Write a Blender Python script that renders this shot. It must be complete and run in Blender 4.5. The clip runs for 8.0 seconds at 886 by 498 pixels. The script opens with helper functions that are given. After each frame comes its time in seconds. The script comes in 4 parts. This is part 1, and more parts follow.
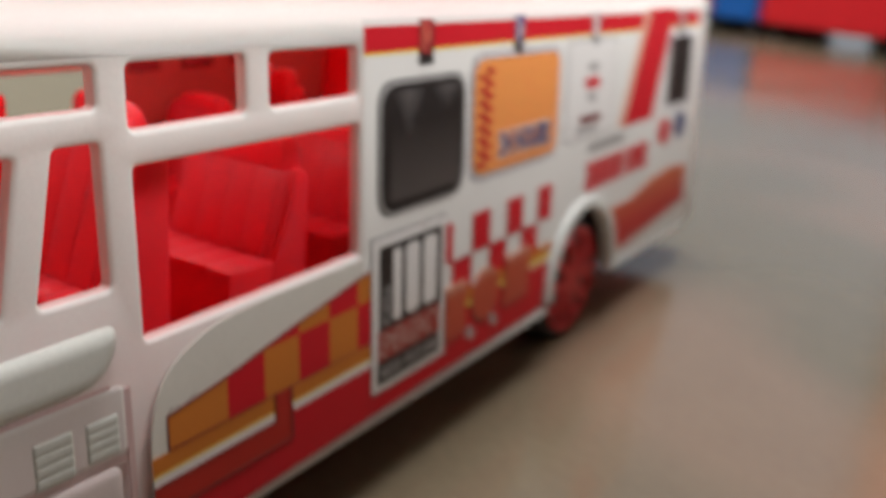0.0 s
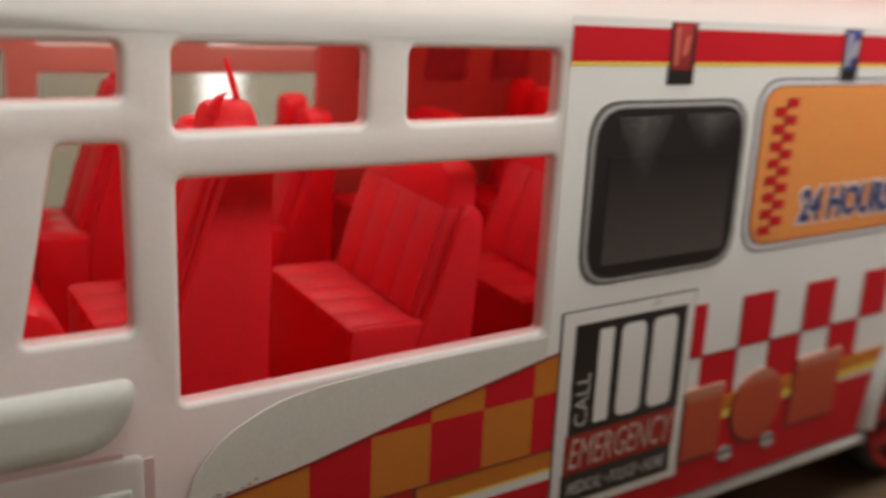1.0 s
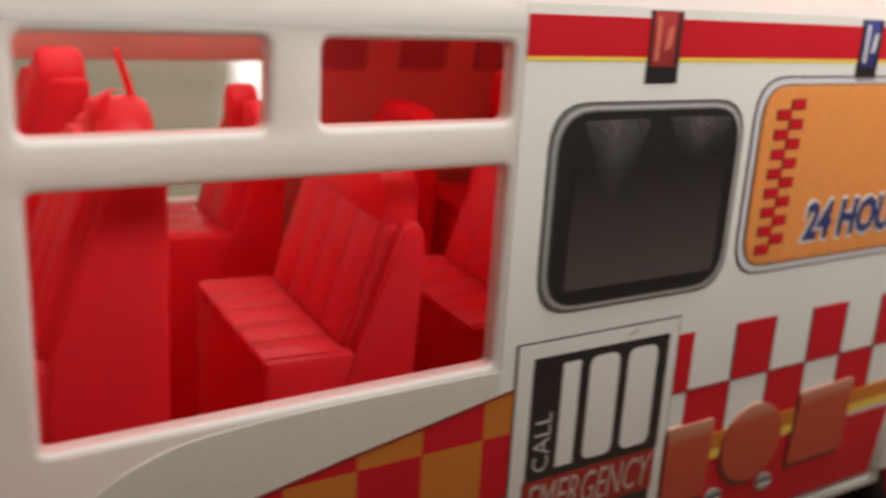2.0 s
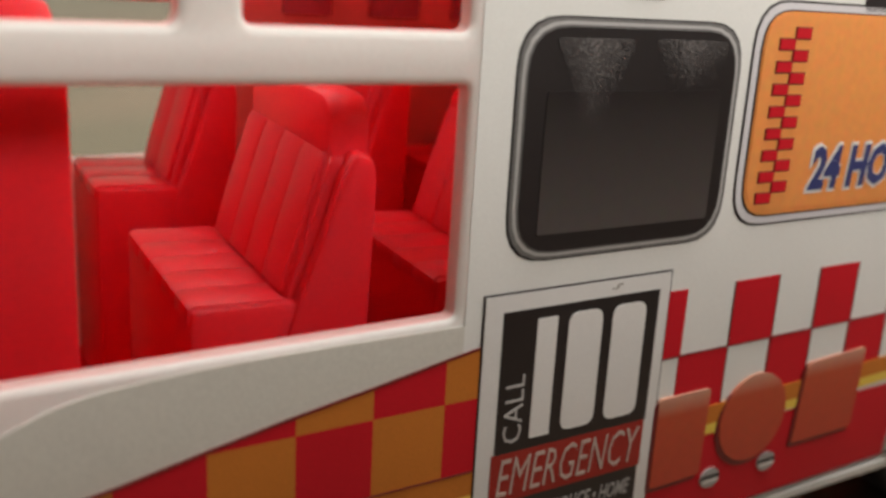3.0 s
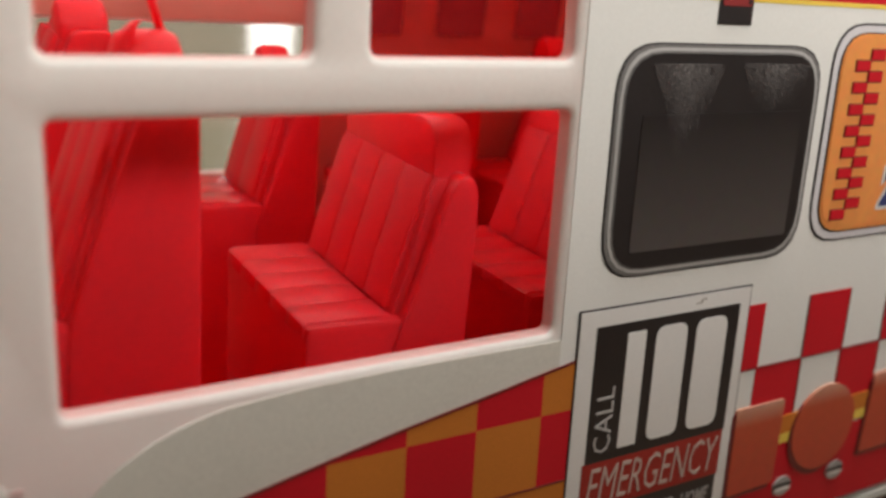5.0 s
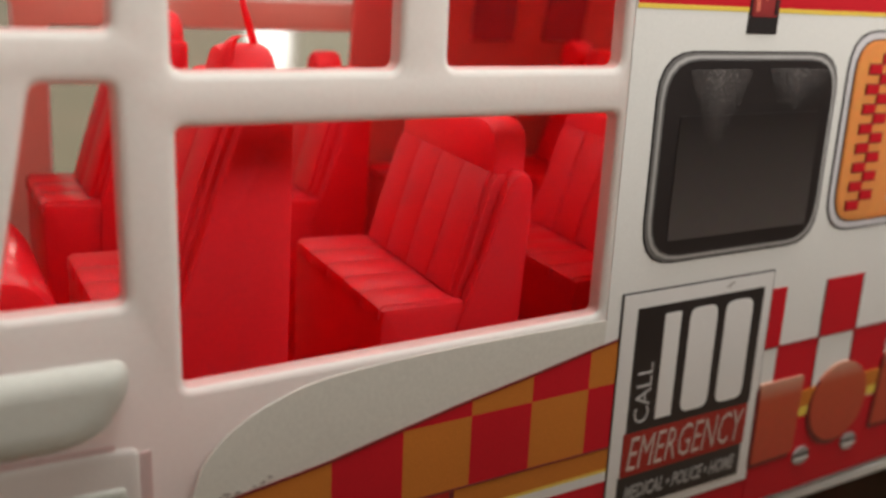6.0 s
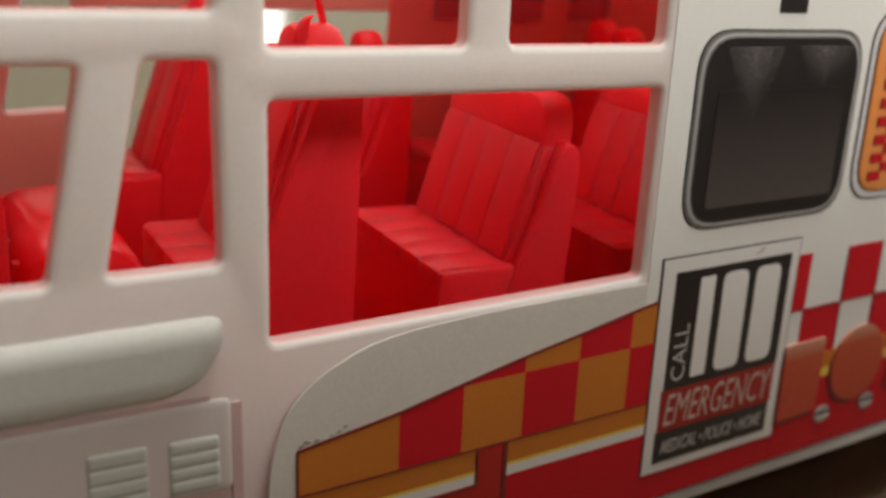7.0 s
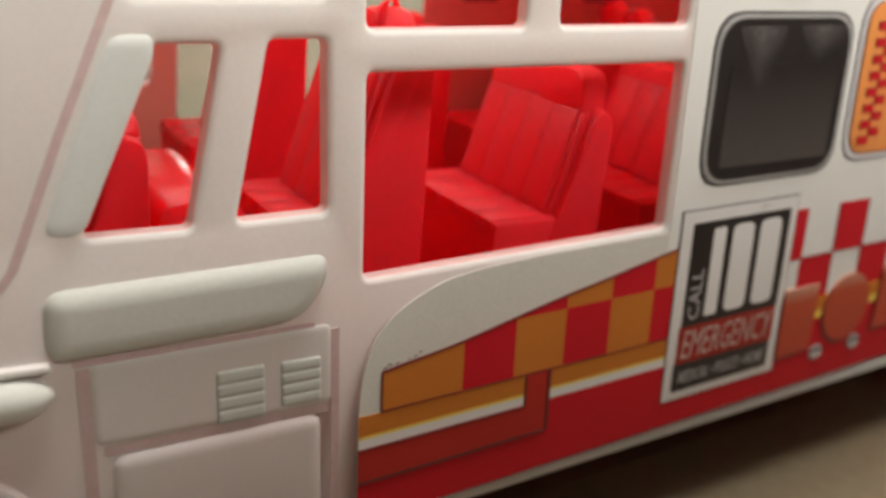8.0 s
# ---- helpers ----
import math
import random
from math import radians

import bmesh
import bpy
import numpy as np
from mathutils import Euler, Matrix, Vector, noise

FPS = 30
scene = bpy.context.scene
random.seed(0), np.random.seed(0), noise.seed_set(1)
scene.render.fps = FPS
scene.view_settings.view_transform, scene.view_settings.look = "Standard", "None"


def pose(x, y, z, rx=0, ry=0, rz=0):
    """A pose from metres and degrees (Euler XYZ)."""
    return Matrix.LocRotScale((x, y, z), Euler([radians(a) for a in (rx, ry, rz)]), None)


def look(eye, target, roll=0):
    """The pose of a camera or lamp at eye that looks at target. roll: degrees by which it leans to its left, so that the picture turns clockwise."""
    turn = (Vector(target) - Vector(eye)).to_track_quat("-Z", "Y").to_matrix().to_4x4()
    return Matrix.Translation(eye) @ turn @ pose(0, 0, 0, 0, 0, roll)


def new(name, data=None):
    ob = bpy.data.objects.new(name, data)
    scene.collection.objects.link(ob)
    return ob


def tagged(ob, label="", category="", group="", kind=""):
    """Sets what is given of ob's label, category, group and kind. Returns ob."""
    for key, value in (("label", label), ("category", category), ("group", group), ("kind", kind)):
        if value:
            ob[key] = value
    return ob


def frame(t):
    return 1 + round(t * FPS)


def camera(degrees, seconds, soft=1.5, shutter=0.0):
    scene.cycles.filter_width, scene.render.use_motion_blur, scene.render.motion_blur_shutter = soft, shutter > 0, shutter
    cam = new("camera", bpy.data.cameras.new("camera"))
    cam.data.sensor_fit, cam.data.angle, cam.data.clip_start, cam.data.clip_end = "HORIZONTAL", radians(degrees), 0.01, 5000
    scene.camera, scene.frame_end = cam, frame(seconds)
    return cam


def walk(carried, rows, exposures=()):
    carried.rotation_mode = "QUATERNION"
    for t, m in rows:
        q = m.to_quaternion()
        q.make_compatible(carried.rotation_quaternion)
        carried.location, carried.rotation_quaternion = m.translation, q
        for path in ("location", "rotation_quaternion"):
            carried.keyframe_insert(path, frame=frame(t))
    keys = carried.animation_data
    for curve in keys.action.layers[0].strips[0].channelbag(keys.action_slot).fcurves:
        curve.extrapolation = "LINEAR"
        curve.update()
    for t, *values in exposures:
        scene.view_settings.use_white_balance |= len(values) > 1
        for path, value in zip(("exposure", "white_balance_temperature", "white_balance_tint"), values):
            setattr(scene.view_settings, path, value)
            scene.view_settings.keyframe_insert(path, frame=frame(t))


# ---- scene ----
# A toy ambulance bus on a floor. Lengths in the plans below are in modules of U metres.
U = 0.016
LEAN_ANGLE = radians(4.4)      # the sides lean inwards towards the roof
LC, LS = math.cos(LEAN_ANGLE), math.sin(LEAN_ANGLE)
SILL = 0.9                     # height of the lower body edge
MID = 2.2                      # centre line of the bus

cam = camera(51.2, 8.0, soft=2.9, shutter=0.5)
cam.data.dof.use_dof = True
cam.data.dof.focus_distance = 0.093
cam.data.dof.aperture_fstop = 22
PATH = [
    (0, (-0.00101, -0.07928, 0.09542), (0.10457, -0.01919, 0.05510), 5.28),
    (0.2, (0.01008, -0.07987, 0.09475), (0.11017, -0.01006, 0.05612), 5.05),
    (0.3, (0.01152, -0.07897, 0.09534), (0.11058, -0.00789, 0.05635), 4.92),
    (0.5, (0.01786, -0.07840, 0.09565), (0.11236, -0.00147, 0.05646), 5.12),
    (0.7, (0.03023, -0.07700, 0.09487), (0.11678, 0.00891, 0.05599), 5.05),
    (1, (0.04548, -0.07497, 0.08944), (0.11523, 0.02457, 0.04929), 5.23),
    (1.2, (0.04916, -0.07347, 0.08641), (0.11525, 0.02882, 0.04700), 5.51),
    (1.5, (0.05385, -0.07156, 0.08628), (0.11828, 0.03092, 0.04467), 5.45),
    (1.8, (0.05725, -0.06776, 0.08715), (0.12346, 0.03373, 0.04593), 5.22),
    (2, (0.06245, -0.06780, 0.08976), (0.12782, 0.03349, 0.04671), 5.69),
    (2.2, (0.06875, -0.06935, 0.08643), (0.13354, 0.03204, 0.04278), 5.49),
    (3.3, (0.07176, -0.06135, 0.07967), (0.13658, 0.04111, 0.03864), 5.65),
    (3.5, (0.07121, -0.06267, 0.07960), (0.13505, 0.04046, 0.03871), 5.46),
    (3.7, (0.07087, -0.06083, 0.07984), (0.13586, 0.04121, 0.03805), 5.75),
    (4, (0.06724, -0.05982, 0.07841), (0.13101, 0.04336, 0.03753), 5.66),
    (4.2, (0.06646, -0.05770, 0.07791), (0.13163, 0.04449, 0.03675), 6.46),
    (4.5, (0.06699, -0.05915, 0.07983), (0.13081, 0.04368, 0.03815), 5.70),
    (4.8, (0.06519, -0.05836, 0.08087), (0.13028, 0.04342, 0.03858), 5.91),
    (5, (0.06283, -0.06096, 0.08152), (0.12673, 0.04188, 0.03997), 5.21),
    (5.2, (0.05847, -0.06197, 0.08253), (0.12265, 0.04058, 0.04073), 5.13),
    (6.3, (0.05186, -0.06650, 0.08456), (0.11603, 0.03572, 0.04191), 4.79),
    (6.5, (0.05075, -0.06675, 0.08585), (0.11478, 0.03497, 0.04184), 4.78),
    (7, (0.04352, -0.06749, 0.08368), (0.10840, 0.03344, 0.03908), 4.92),
    (7.2, (0.04165, -0.06686, 0.08272), (0.10721, 0.03346, 0.03776), 4.81),
    (7.5, (0.03653, -0.06862, 0.08180), (0.10296, 0.03096, 0.03647), 5.07),
    (7.6, (0.03486, -0.07008, 0.08204), (0.10145, 0.02957, 0.03710), 5.15),
    (7.8, (0.03073, -0.07234, 0.08233), (0.09812, 0.02662, 0.03707), 5.09),
    (8, (0.02756, -0.07594, 0.08545), (0.09450, 0.02246, 0.03832), 5.13),
]
walk(cam, [(t, look(eye, target, roll)) for t, eye, target, roll in PATH],
     exposures=[(0.0, -0.05, 6120, 13), (0.5, -0.2, 6220, 12), (1.0, -0.33, 6420, 11), (1.5, -0.25, 6480, 11), (2.0, -0.18, 6450, 11), (3.5, -0.04, 6450, 11),
                (5.0, -0.06, 6450, 11), (6.5, -0.14, 6450, 11), (7.0, -0.23, 6480, 10), (7.5, -0.03, 6500, 10), (8.0, 0.13, 6500, 10)])

# ---- world and lights ----
room_world = bpy.data.worlds.new("room_world")
scene.world = room_world
room_world.use_nodes = True
room_world.node_tree.nodes["Background"].inputs[0].default_value = (1.0, 0.9, 0.78, 1)
room_world.node_tree.nodes["Background"].inputs[1].default_value = 0.06


def area_lamp(name, place, target, size, watts, colour):
    data = bpy.data.lights.new(name, "AREA")
    data.shape, data.size, data.energy, data.color = "DISK", size, watts, colour
    ob = new(name, data)
    ob.matrix_world = look(place, target)
    return ob


area_lamp("ceiling_lamp", (0.40, 0.14, 2.4), (0.3, 0.0, 0.0), 1.1, 88, (1.0, 0.96, 0.91))
# unseen source behind the camera, added to light the near side
key_light = area_lamp("south_key_light", (1.2, -1.74, 1.43), (1.0, 0.0, 1.05), 1.0, 87, (1.0, 0.957, 0.885))
key_light.data.shape, key_light.data.size, key_light.data.size_y = "RECTANGLE", 1.7, 1.14


# ---- materials ----
def nodes_of(name):
    m = bpy.data.materials.new(name)
    m.use_nodes = True
    return m, m.node_tree.nodes, m.node_tree.links, m.node_tree.nodes["Principled BSDF"]


def surface(name, colour, rough=0.5, metal=0.0, vary=0.08, grain=60.0, bump=0.0, spec=0.5, coat=0.0, stain=0.0):
    """Colour with slow and fine variation (grain in cells per module), roughness wear and a slight relief."""
    m, n, l, b = nodes_of(name)
    tc = n.new("ShaderNodeTexCoord")
    mp = n.new("ShaderNodeMapping")
    mp.inputs["Scale"].default_value = (1 / U, 1 / U, 1 / U)
    l.new(tc.outputs["Object"], mp.inputs[0])
    slow, fine = n.new("ShaderNodeTexNoise"), n.new("ShaderNodeTexNoise")
    slow.inputs["Scale"].default_value, slow.inputs["Detail"].default_value = 0.9, 4
    fine.inputs["Scale"].default_value, fine.inputs["Detail"].default_value = grain, 3
    for t in (slow, fine):
        l.new(mp.outputs[0], t.inputs["Vector"])
    mix = n.new("ShaderNodeMath")
    mix.operation = "MULTIPLY_ADD"
    mix.inputs[1].default_value = 0.6
    l.new(slow.outputs[0], mix.inputs[0])
    l.new(fine.outputs[0], mix.inputs[2])
    ramp = n.new("ShaderNodeMapRange")
    ramp.inputs[1].default_value, ramp.inputs[2].default_value = 0.45, 1.15
    ramp.inputs[3].default_value, ramp.inputs[4].default_value = 1 - vary, 1 + vary * 0.6
    l.new(mix.outputs[0], ramp.inputs[0])
    tint = n.new("ShaderNodeMix")
    tint.data_type, tint.blend_type = "RGBA", "MULTIPLY"
    tint.inputs[0].default_value = 1.0
    tint.inputs[6].default_value = (*colour, 1)
    l.new(ramp.outputs[0], tint.inputs[7])
    l.new(tint.outputs[2], b.inputs["Base Color"])
    rr = n.new("ShaderNodeMapRange")
    rr.inputs[3].default_value, rr.inputs[4].default_value = max(rough - 0.08, 0.02), min(rough + 0.1, 1)
    l.new(slow.outputs[0], rr.inputs[0])
    l.new(rr.outputs[0], b.inputs["Roughness"])
    b.inputs["Metallic"].default_value = metal
    b.inputs["Specular IOR Level"].default_value = spec
    b.inputs["Coat Weight"].default_value = coat
    b.inputs["Coat Roughness"].default_value = 0.15
    if bump:
        bp = n.new("ShaderNodeBump")
        bp.inputs["Strength"].default_value, bp.inputs["Distance"].default_value = bump, 0.01 * U
        l.new(fine.outputs[0], bp.inputs["Height"])
        l.new(bp.outputs[0], b.inputs["Normal"])
    return m


def see_through(m, share, colour):
    """Thin moulded plastic lets part of the light pass."""
    n, l = m.node_tree.nodes, m.node_tree.links
    out = n["Material Output"]
    tr, mx = n.new("ShaderNodeBsdfTranslucent"), n.new("ShaderNodeMixShader")
    tr.inputs[0].default_value = (*colour, 1)
    mx.inputs[0].default_value = share
    l.new(n["Principled BSDF"].outputs[0], mx.inputs[1])
    l.new(tr.outputs[0], mx.inputs[2])
    l.new(mx.outputs[0], out.inputs["Surface"])
    return m


def faded(name, low, high, rough=0.42):
    """Printed ink that passes from one colour to another up its own height."""
    m, n, l, b = nodes_of(name)
    tc, sep, ramp = n.new("ShaderNodeTexCoord"), n.new("ShaderNodeSeparateXYZ"), n.new("ShaderNodeValToRGB")
    l.new(tc.outputs["Generated"], sep.inputs[0])
    l.new(sep.outputs[2], ramp.inputs[0])
    ramp.color_ramp.elements[0].color, ramp.color_ramp.elements[1].color = (*low, 1), (*high, 1)
    noise_t, mx = n.new("ShaderNodeTexNoise"), n.new("ShaderNodeMix")
    noise_t.inputs["Scale"].default_value = 900
    l.new(tc.outputs["Object"], noise_t.inputs["Vector"])
    mx.data_type, mx.blend_type = "RGBA", "MULTIPLY"
    mx.inputs[0].default_value = 0.25
    l.new(ramp.outputs[0], mx.inputs[6])
    l.new(noise_t.outputs["Color"], mx.inputs[7])
    l.new(mx.outputs[2], b.inputs["Base Color"])
    b.inputs["Roughness"].default_value = rough
    return m


def pink_low_cab(m):
    """Mixes the base colour towards a cloudy pale pink, strongest low on the cab."""
    n, l = m.node_tree.nodes, m.node_tree.links
    b = n["Principled BSDF"]
    base = b.inputs["Base Color"].links[0].from_socket
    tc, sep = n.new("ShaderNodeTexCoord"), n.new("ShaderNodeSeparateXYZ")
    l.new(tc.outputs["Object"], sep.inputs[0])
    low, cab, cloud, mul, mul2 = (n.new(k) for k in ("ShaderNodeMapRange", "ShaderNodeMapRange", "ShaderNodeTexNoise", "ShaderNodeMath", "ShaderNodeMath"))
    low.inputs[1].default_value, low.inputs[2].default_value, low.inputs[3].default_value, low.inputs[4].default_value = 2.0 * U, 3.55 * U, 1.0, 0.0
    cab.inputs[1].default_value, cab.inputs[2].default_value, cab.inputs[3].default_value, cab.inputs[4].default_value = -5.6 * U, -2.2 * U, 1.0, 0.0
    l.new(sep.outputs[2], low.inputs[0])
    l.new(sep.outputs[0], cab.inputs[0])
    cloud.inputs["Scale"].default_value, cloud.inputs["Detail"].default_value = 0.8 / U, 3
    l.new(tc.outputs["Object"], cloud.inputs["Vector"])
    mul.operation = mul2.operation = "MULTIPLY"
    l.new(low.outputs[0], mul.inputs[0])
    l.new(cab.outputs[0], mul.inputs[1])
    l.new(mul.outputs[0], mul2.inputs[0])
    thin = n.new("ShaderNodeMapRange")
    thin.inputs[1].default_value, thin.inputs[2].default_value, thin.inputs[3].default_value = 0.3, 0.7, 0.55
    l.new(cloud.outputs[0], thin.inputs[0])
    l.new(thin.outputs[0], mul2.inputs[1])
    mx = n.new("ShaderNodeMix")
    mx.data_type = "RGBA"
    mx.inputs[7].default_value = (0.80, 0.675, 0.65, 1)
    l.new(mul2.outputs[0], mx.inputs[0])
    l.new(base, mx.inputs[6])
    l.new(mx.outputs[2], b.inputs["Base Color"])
    return m


SHELL = see_through(pink_low_cab(surface("white_plastic", (0.765, 0.785, 0.75), 0.55, vary=0.05, grain=30, bump=0.12, spec=0.3)), 0.2, (0.88, 0.93, 0.89))
ROOF_SHELL = see_through(surface("thin_white_plastic", (0.765, 0.79, 0.75), 0.42, vary=0.05, grain=30, bump=0.12), 0.75, (0.98, 0.98, 0.97))
ROOF_INNER = see_through(surface("thin_pink_plastic", (0.85, 0.55, 0.5), 0.4, vary=0.1, grain=25, bump=0.1), 0.9, (1.0, 0.95, 0.92))
# shell white for raised parts, their shading put into a darker colour
SHADED_SHELL = see_through(surface("shaded_white_plastic", (0.66, 0.675, 0.62), 0.55, vary=0.07, grain=24, bump=0.15, spec=0.3), 0.2, (0.9, 0.88, 0.85))
INNER = see_through(surface("unpainted_pink_plastic", (0.80, 0.21, 0.165), 0.4, vary=0.1, grain=25, bump=0.1), 0.5, (1.0, 0.6, 0.53))
# window reveals: red bounce from the seats is put into the pale pink
REVEAL = see_through(surface("pink_bounce_edge", (0.74, 0.52, 0.49), 0.42, vary=0.1, grain=25, bump=0.1), 0.35, (1.0, 0.8, 0.76))
LINING = see_through(surface("pale_red_lining", (0.88, 0.20, 0.185), 0.35, vary=0.12, grain=25, bump=0.1), 0.62, (1.0, 0.42, 0.38))
LINING_DARK = surface("dark_red_plastic", (0.36, 0.035, 0.045), 0.4, vary=0.15, grain=25)
PINK = see_through(surface("pink_plastic", (0.74, 0.60, 0.585), 0.5, vary=0.15, grain=20), 0.3, (0.8, 0.45, 0.42))
PAPER = surface("sticker_paper", (0.76, 0.76, 0.73), 0.36, vary=0.05, grain=50, bump=0.05)
# the swoosh sticker's paper, darker and greyer than the side sheet
GREYER_PAPER = surface("greyer_sticker_paper", (0.66, 0.645, 0.585), 0.42, vary=0.09, grain=40, bump=0.06, spec=0.3)
RED_PRINT = surface("red_print", (0.56, 0.012, 0.022), 0.42, vary=0.14, grain=80, spec=0.12)
ORANGE_PRINT = surface("orange_print", (0.56, 0.185, 0.03), 0.42, vary=0.14, grain=80, spec=0.12)
PANEL_ORANGE = faded("panel_orange_print", (0.87, 0.32, 0.085), (0.90, 0.335, 0.08))
BROWN_PRINT = surface("brown_red_print", (0.34, 0.035, 0.025), 0.42, vary=0.15, spec=0.12)
WORN_PRINT = surface("worn_white_print", (0.52, 0.40, 0.35), 0.42, vary=0.3, grain=90)
YELLOW_PRINT = surface("yellow_print", (0.80, 0.58, 0.08), 0.36, vary=0.1)
DARK_RED = surface("dark_red_print", (0.16, 0.012, 0.012), 0.4, vary=0.1)
BLACK_PRINT = surface("black_print", (0.018, 0.014, 0.014), 0.34, vary=0.25, grain=50, bump=0.1)
FRAME_DARK = surface("dark_grey_print", (0.17, 0.165, 0.16), 0.4, vary=0.15)
FRAME_PALE = surface("light_grey_print", (0.47, 0.46, 0.45), 0.38, vary=0.15)
GREY_PRINT = surface("grey_print", (0.36, 0.35, 0.34), 0.36, vary=0.12)
NAVY_PRINT = surface("navy_print", (0.035, 0.045, 0.16), 0.38, vary=0.12)
PALE_PRINT = surface("pale_print", (0.66, 0.64, 0.66), 0.38, vary=0.08)
WHITE_PRINT = surface("white_print", (0.74, 0.73, 0.71), 0.36, vary=0.06)
PANE_PRINT = faded("window_print", (0.085, 0.072, 0.068), (0.02, 0.016, 0.016), 0.3)
SPARKLE = surface("sparkle_print", (0.15, 0.135, 0.13), 0.5, vary=0.6, grain=70, bump=0.2)


def dotted(m, density):
    """Ink printed as fine dots, thinner towards the lower end of its shape."""
    n, l = m.node_tree.nodes, m.node_tree.links
    tc, sep, dots, mul, cut = (n.new(k) for k in ("ShaderNodeTexCoord", "ShaderNodeSeparateXYZ", "ShaderNodeTexNoise", "ShaderNodeMath", "ShaderNodeMapRange"))
    clear, mx = n.new("ShaderNodeBsdfTransparent"), n.new("ShaderNodeMixShader")
    l.new(tc.outputs["Generated"], sep.inputs[0])
    l.new(tc.outputs["Object"], dots.inputs["Vector"])
    dots.inputs["Scale"].default_value, dots.inputs["Detail"].default_value = 75 / U, 2
    mul.operation = "MULTIPLY_ADD"
    l.new(sep.outputs[2], mul.inputs[0])
    mul.inputs[1].default_value = density
    l.new(dots.outputs[0], mul.inputs[2])
    cut.inputs[1].default_value, cut.inputs[2].default_value = 0.58, 1.02
    off, far_off, rim = n.new("ShaderNodeMath"), n.new("ShaderNodeMath"), n.new("ShaderNodeMath")
    off.operation, far_off.operation, rim.operation = "SUBTRACT", "ABSOLUTE", "MULTIPLY_ADD"
    off.inputs[1].default_value, rim.inputs[1].default_value = 0.5, -0.45
    l.new(sep.outputs[0], off.inputs[0])
    l.new(off.outputs[0], far_off.inputs[0])
    l.new(far_off.outputs[0], rim.inputs[0])
    l.new(mul.outputs[0], rim.inputs[2])
    l.new(rim.outputs[0], cut.inputs[0])
    l.new(cut.outputs[0], mx.inputs[0])
    l.new(clear.outputs[0], mx.inputs[1])
    l.new(n["Principled BSDF"].outputs[0], mx.inputs[2])
    l.new(mx.outputs[0], n["Material Output"].inputs["Surface"])
    return m


dotted(SPARKLE, 0.42)
BUTTON = faded("button_print", (0.53, 0.075, 0.026), (0.62, 0.32, 0.22))
button_ramp = BUTTON.node_tree.nodes["Color Ramp"].color_ramp
button_ramp.elements[0].position = 0.78
foot = button_ramp.elements.new(0.0)
foot.color = (0.54, 0.06, 0.025, 1)
FLAME = faded("flame_print", (0.58, 0.018, 0.022), (0.66, 0.17, 0.06))
FLAME.node_tree.nodes["Color Ramp"].color_ramp.elements[0].position = 0.35
BRICK_PRINT = surface("brick_red_print", (0.44, 0.03, 0.02), 0.42, vary=0.14, grain=80, spec=0.12)
FADE_PRINT = surface("pale_orange_print", (0.72, 0.46, 0.34), 0.42, vary=0.15, grain=60)
RIM_RED = surface("red_rim_plastic", (0.50, 0.014, 0.022), 0.4, vary=0.1, grain=40, bump=0.1, spec=0.35)
RED = see_through(surface("red_plastic", (0.99, 0.024, 0.040), 0.36, vary=0.08, grain=40, bump=0.15, spec=0.3), 0.2, (1.0, 0.035, 0.05))
RED_GLOSS = see_through(surface("polished_red_plastic", (0.99, 0.024, 0.040), 0.13, vary=0.08, grain=40, bump=0.1, spec=0.5), 0.2, (1.0, 0.035, 0.05))
for waxy in (RED, RED_GLOSS):
    skin = waxy.node_tree.nodes["Principled BSDF"]
    skin.inputs["Subsurface Weight"].default_value = 0.75
    skin.inputs["Subsurface Radius"].default_value = (1.0, 0.12, 0.14)
    skin.inputs["Subsurface Scale"].default_value = 0.004
RUBBER = surface("black_tyre", (0.02, 0.02, 0.02), 0.55, vary=0.2, bump=0.3)
CHROME = surface("screw_metal", (0.62, 0.6, 0.56), 0.28, metal=0.8, vary=0.2)
LAMP_RED = faded("red_lamp_print", (0.26, 0.01, 0.01), (0.52, 0.035, 0.03))
LAMP_BLUE = faded("blue_lamp_print", (0.02, 0.025, 0.13), (0.05, 0.07, 0.34))
LAMP_PINK = surface("lamp_shine_print", (0.72, 0.17, 0.11), 0.4, vary=0.3)
SOOT = surface("ingrained_dirt", (0.34, 0.31, 0.28), 0.8, vary=0.4, grain=40)


# ---- building tools ----
def side(x, h, d=0.0, far=False):
    """A point on the bus side: x along, h up the slope from the sill, d outwards."""
    d -= 0.065 * max(0.0, 4.45 - x)      # the cab narrows towards the front
    y, z = h * LS - d * LC, SILL + h * LC + d * LS
    return Vector((x, 2 * MID - y if far else y, z))


def link_mesh(name, bm, material, parent=None, label="", base=(0, 0, 0), crisp=35):
    bmesh.ops.recalc_face_normals(bm, faces=bm.faces)
    bmesh.ops.translate(bm, verts=bm.verts, vec=-Vector(base))
    bmesh.ops.scale(bm, verts=bm.verts, vec=(U, U, U))
    me = bpy.data.meshes.new(name)
    bm.to_mesh(me)
    bm.free()
    for mat in material if isinstance(material, (list, tuple)) else [material]:
        me.materials.append(mat)
    for p in me.polygons:
        p.use_smooth = True
    me.set_sharp_from_angle(angle=radians(crisp))
    ob = new(name, me)
    if parent is not None:
        ob.parent = parent
    return tagged(ob, label)


def part(name, bm, material, parent, label="", crisp=35):
    """One mesh under a thing or a part; the mesh is drawn in the plan's own place."""
    top = parent
    while top.parent is not None:
        top = top.parent
    return link_mesh(name, bm, material, parent, label, top.location / U, crisp)


def empty(name, place, label, category, group=""):
    ob = new(name)
    ob.location = Vector(place) * U
    ob.empty_display_size = U
    return tagged(ob, label, category, group)


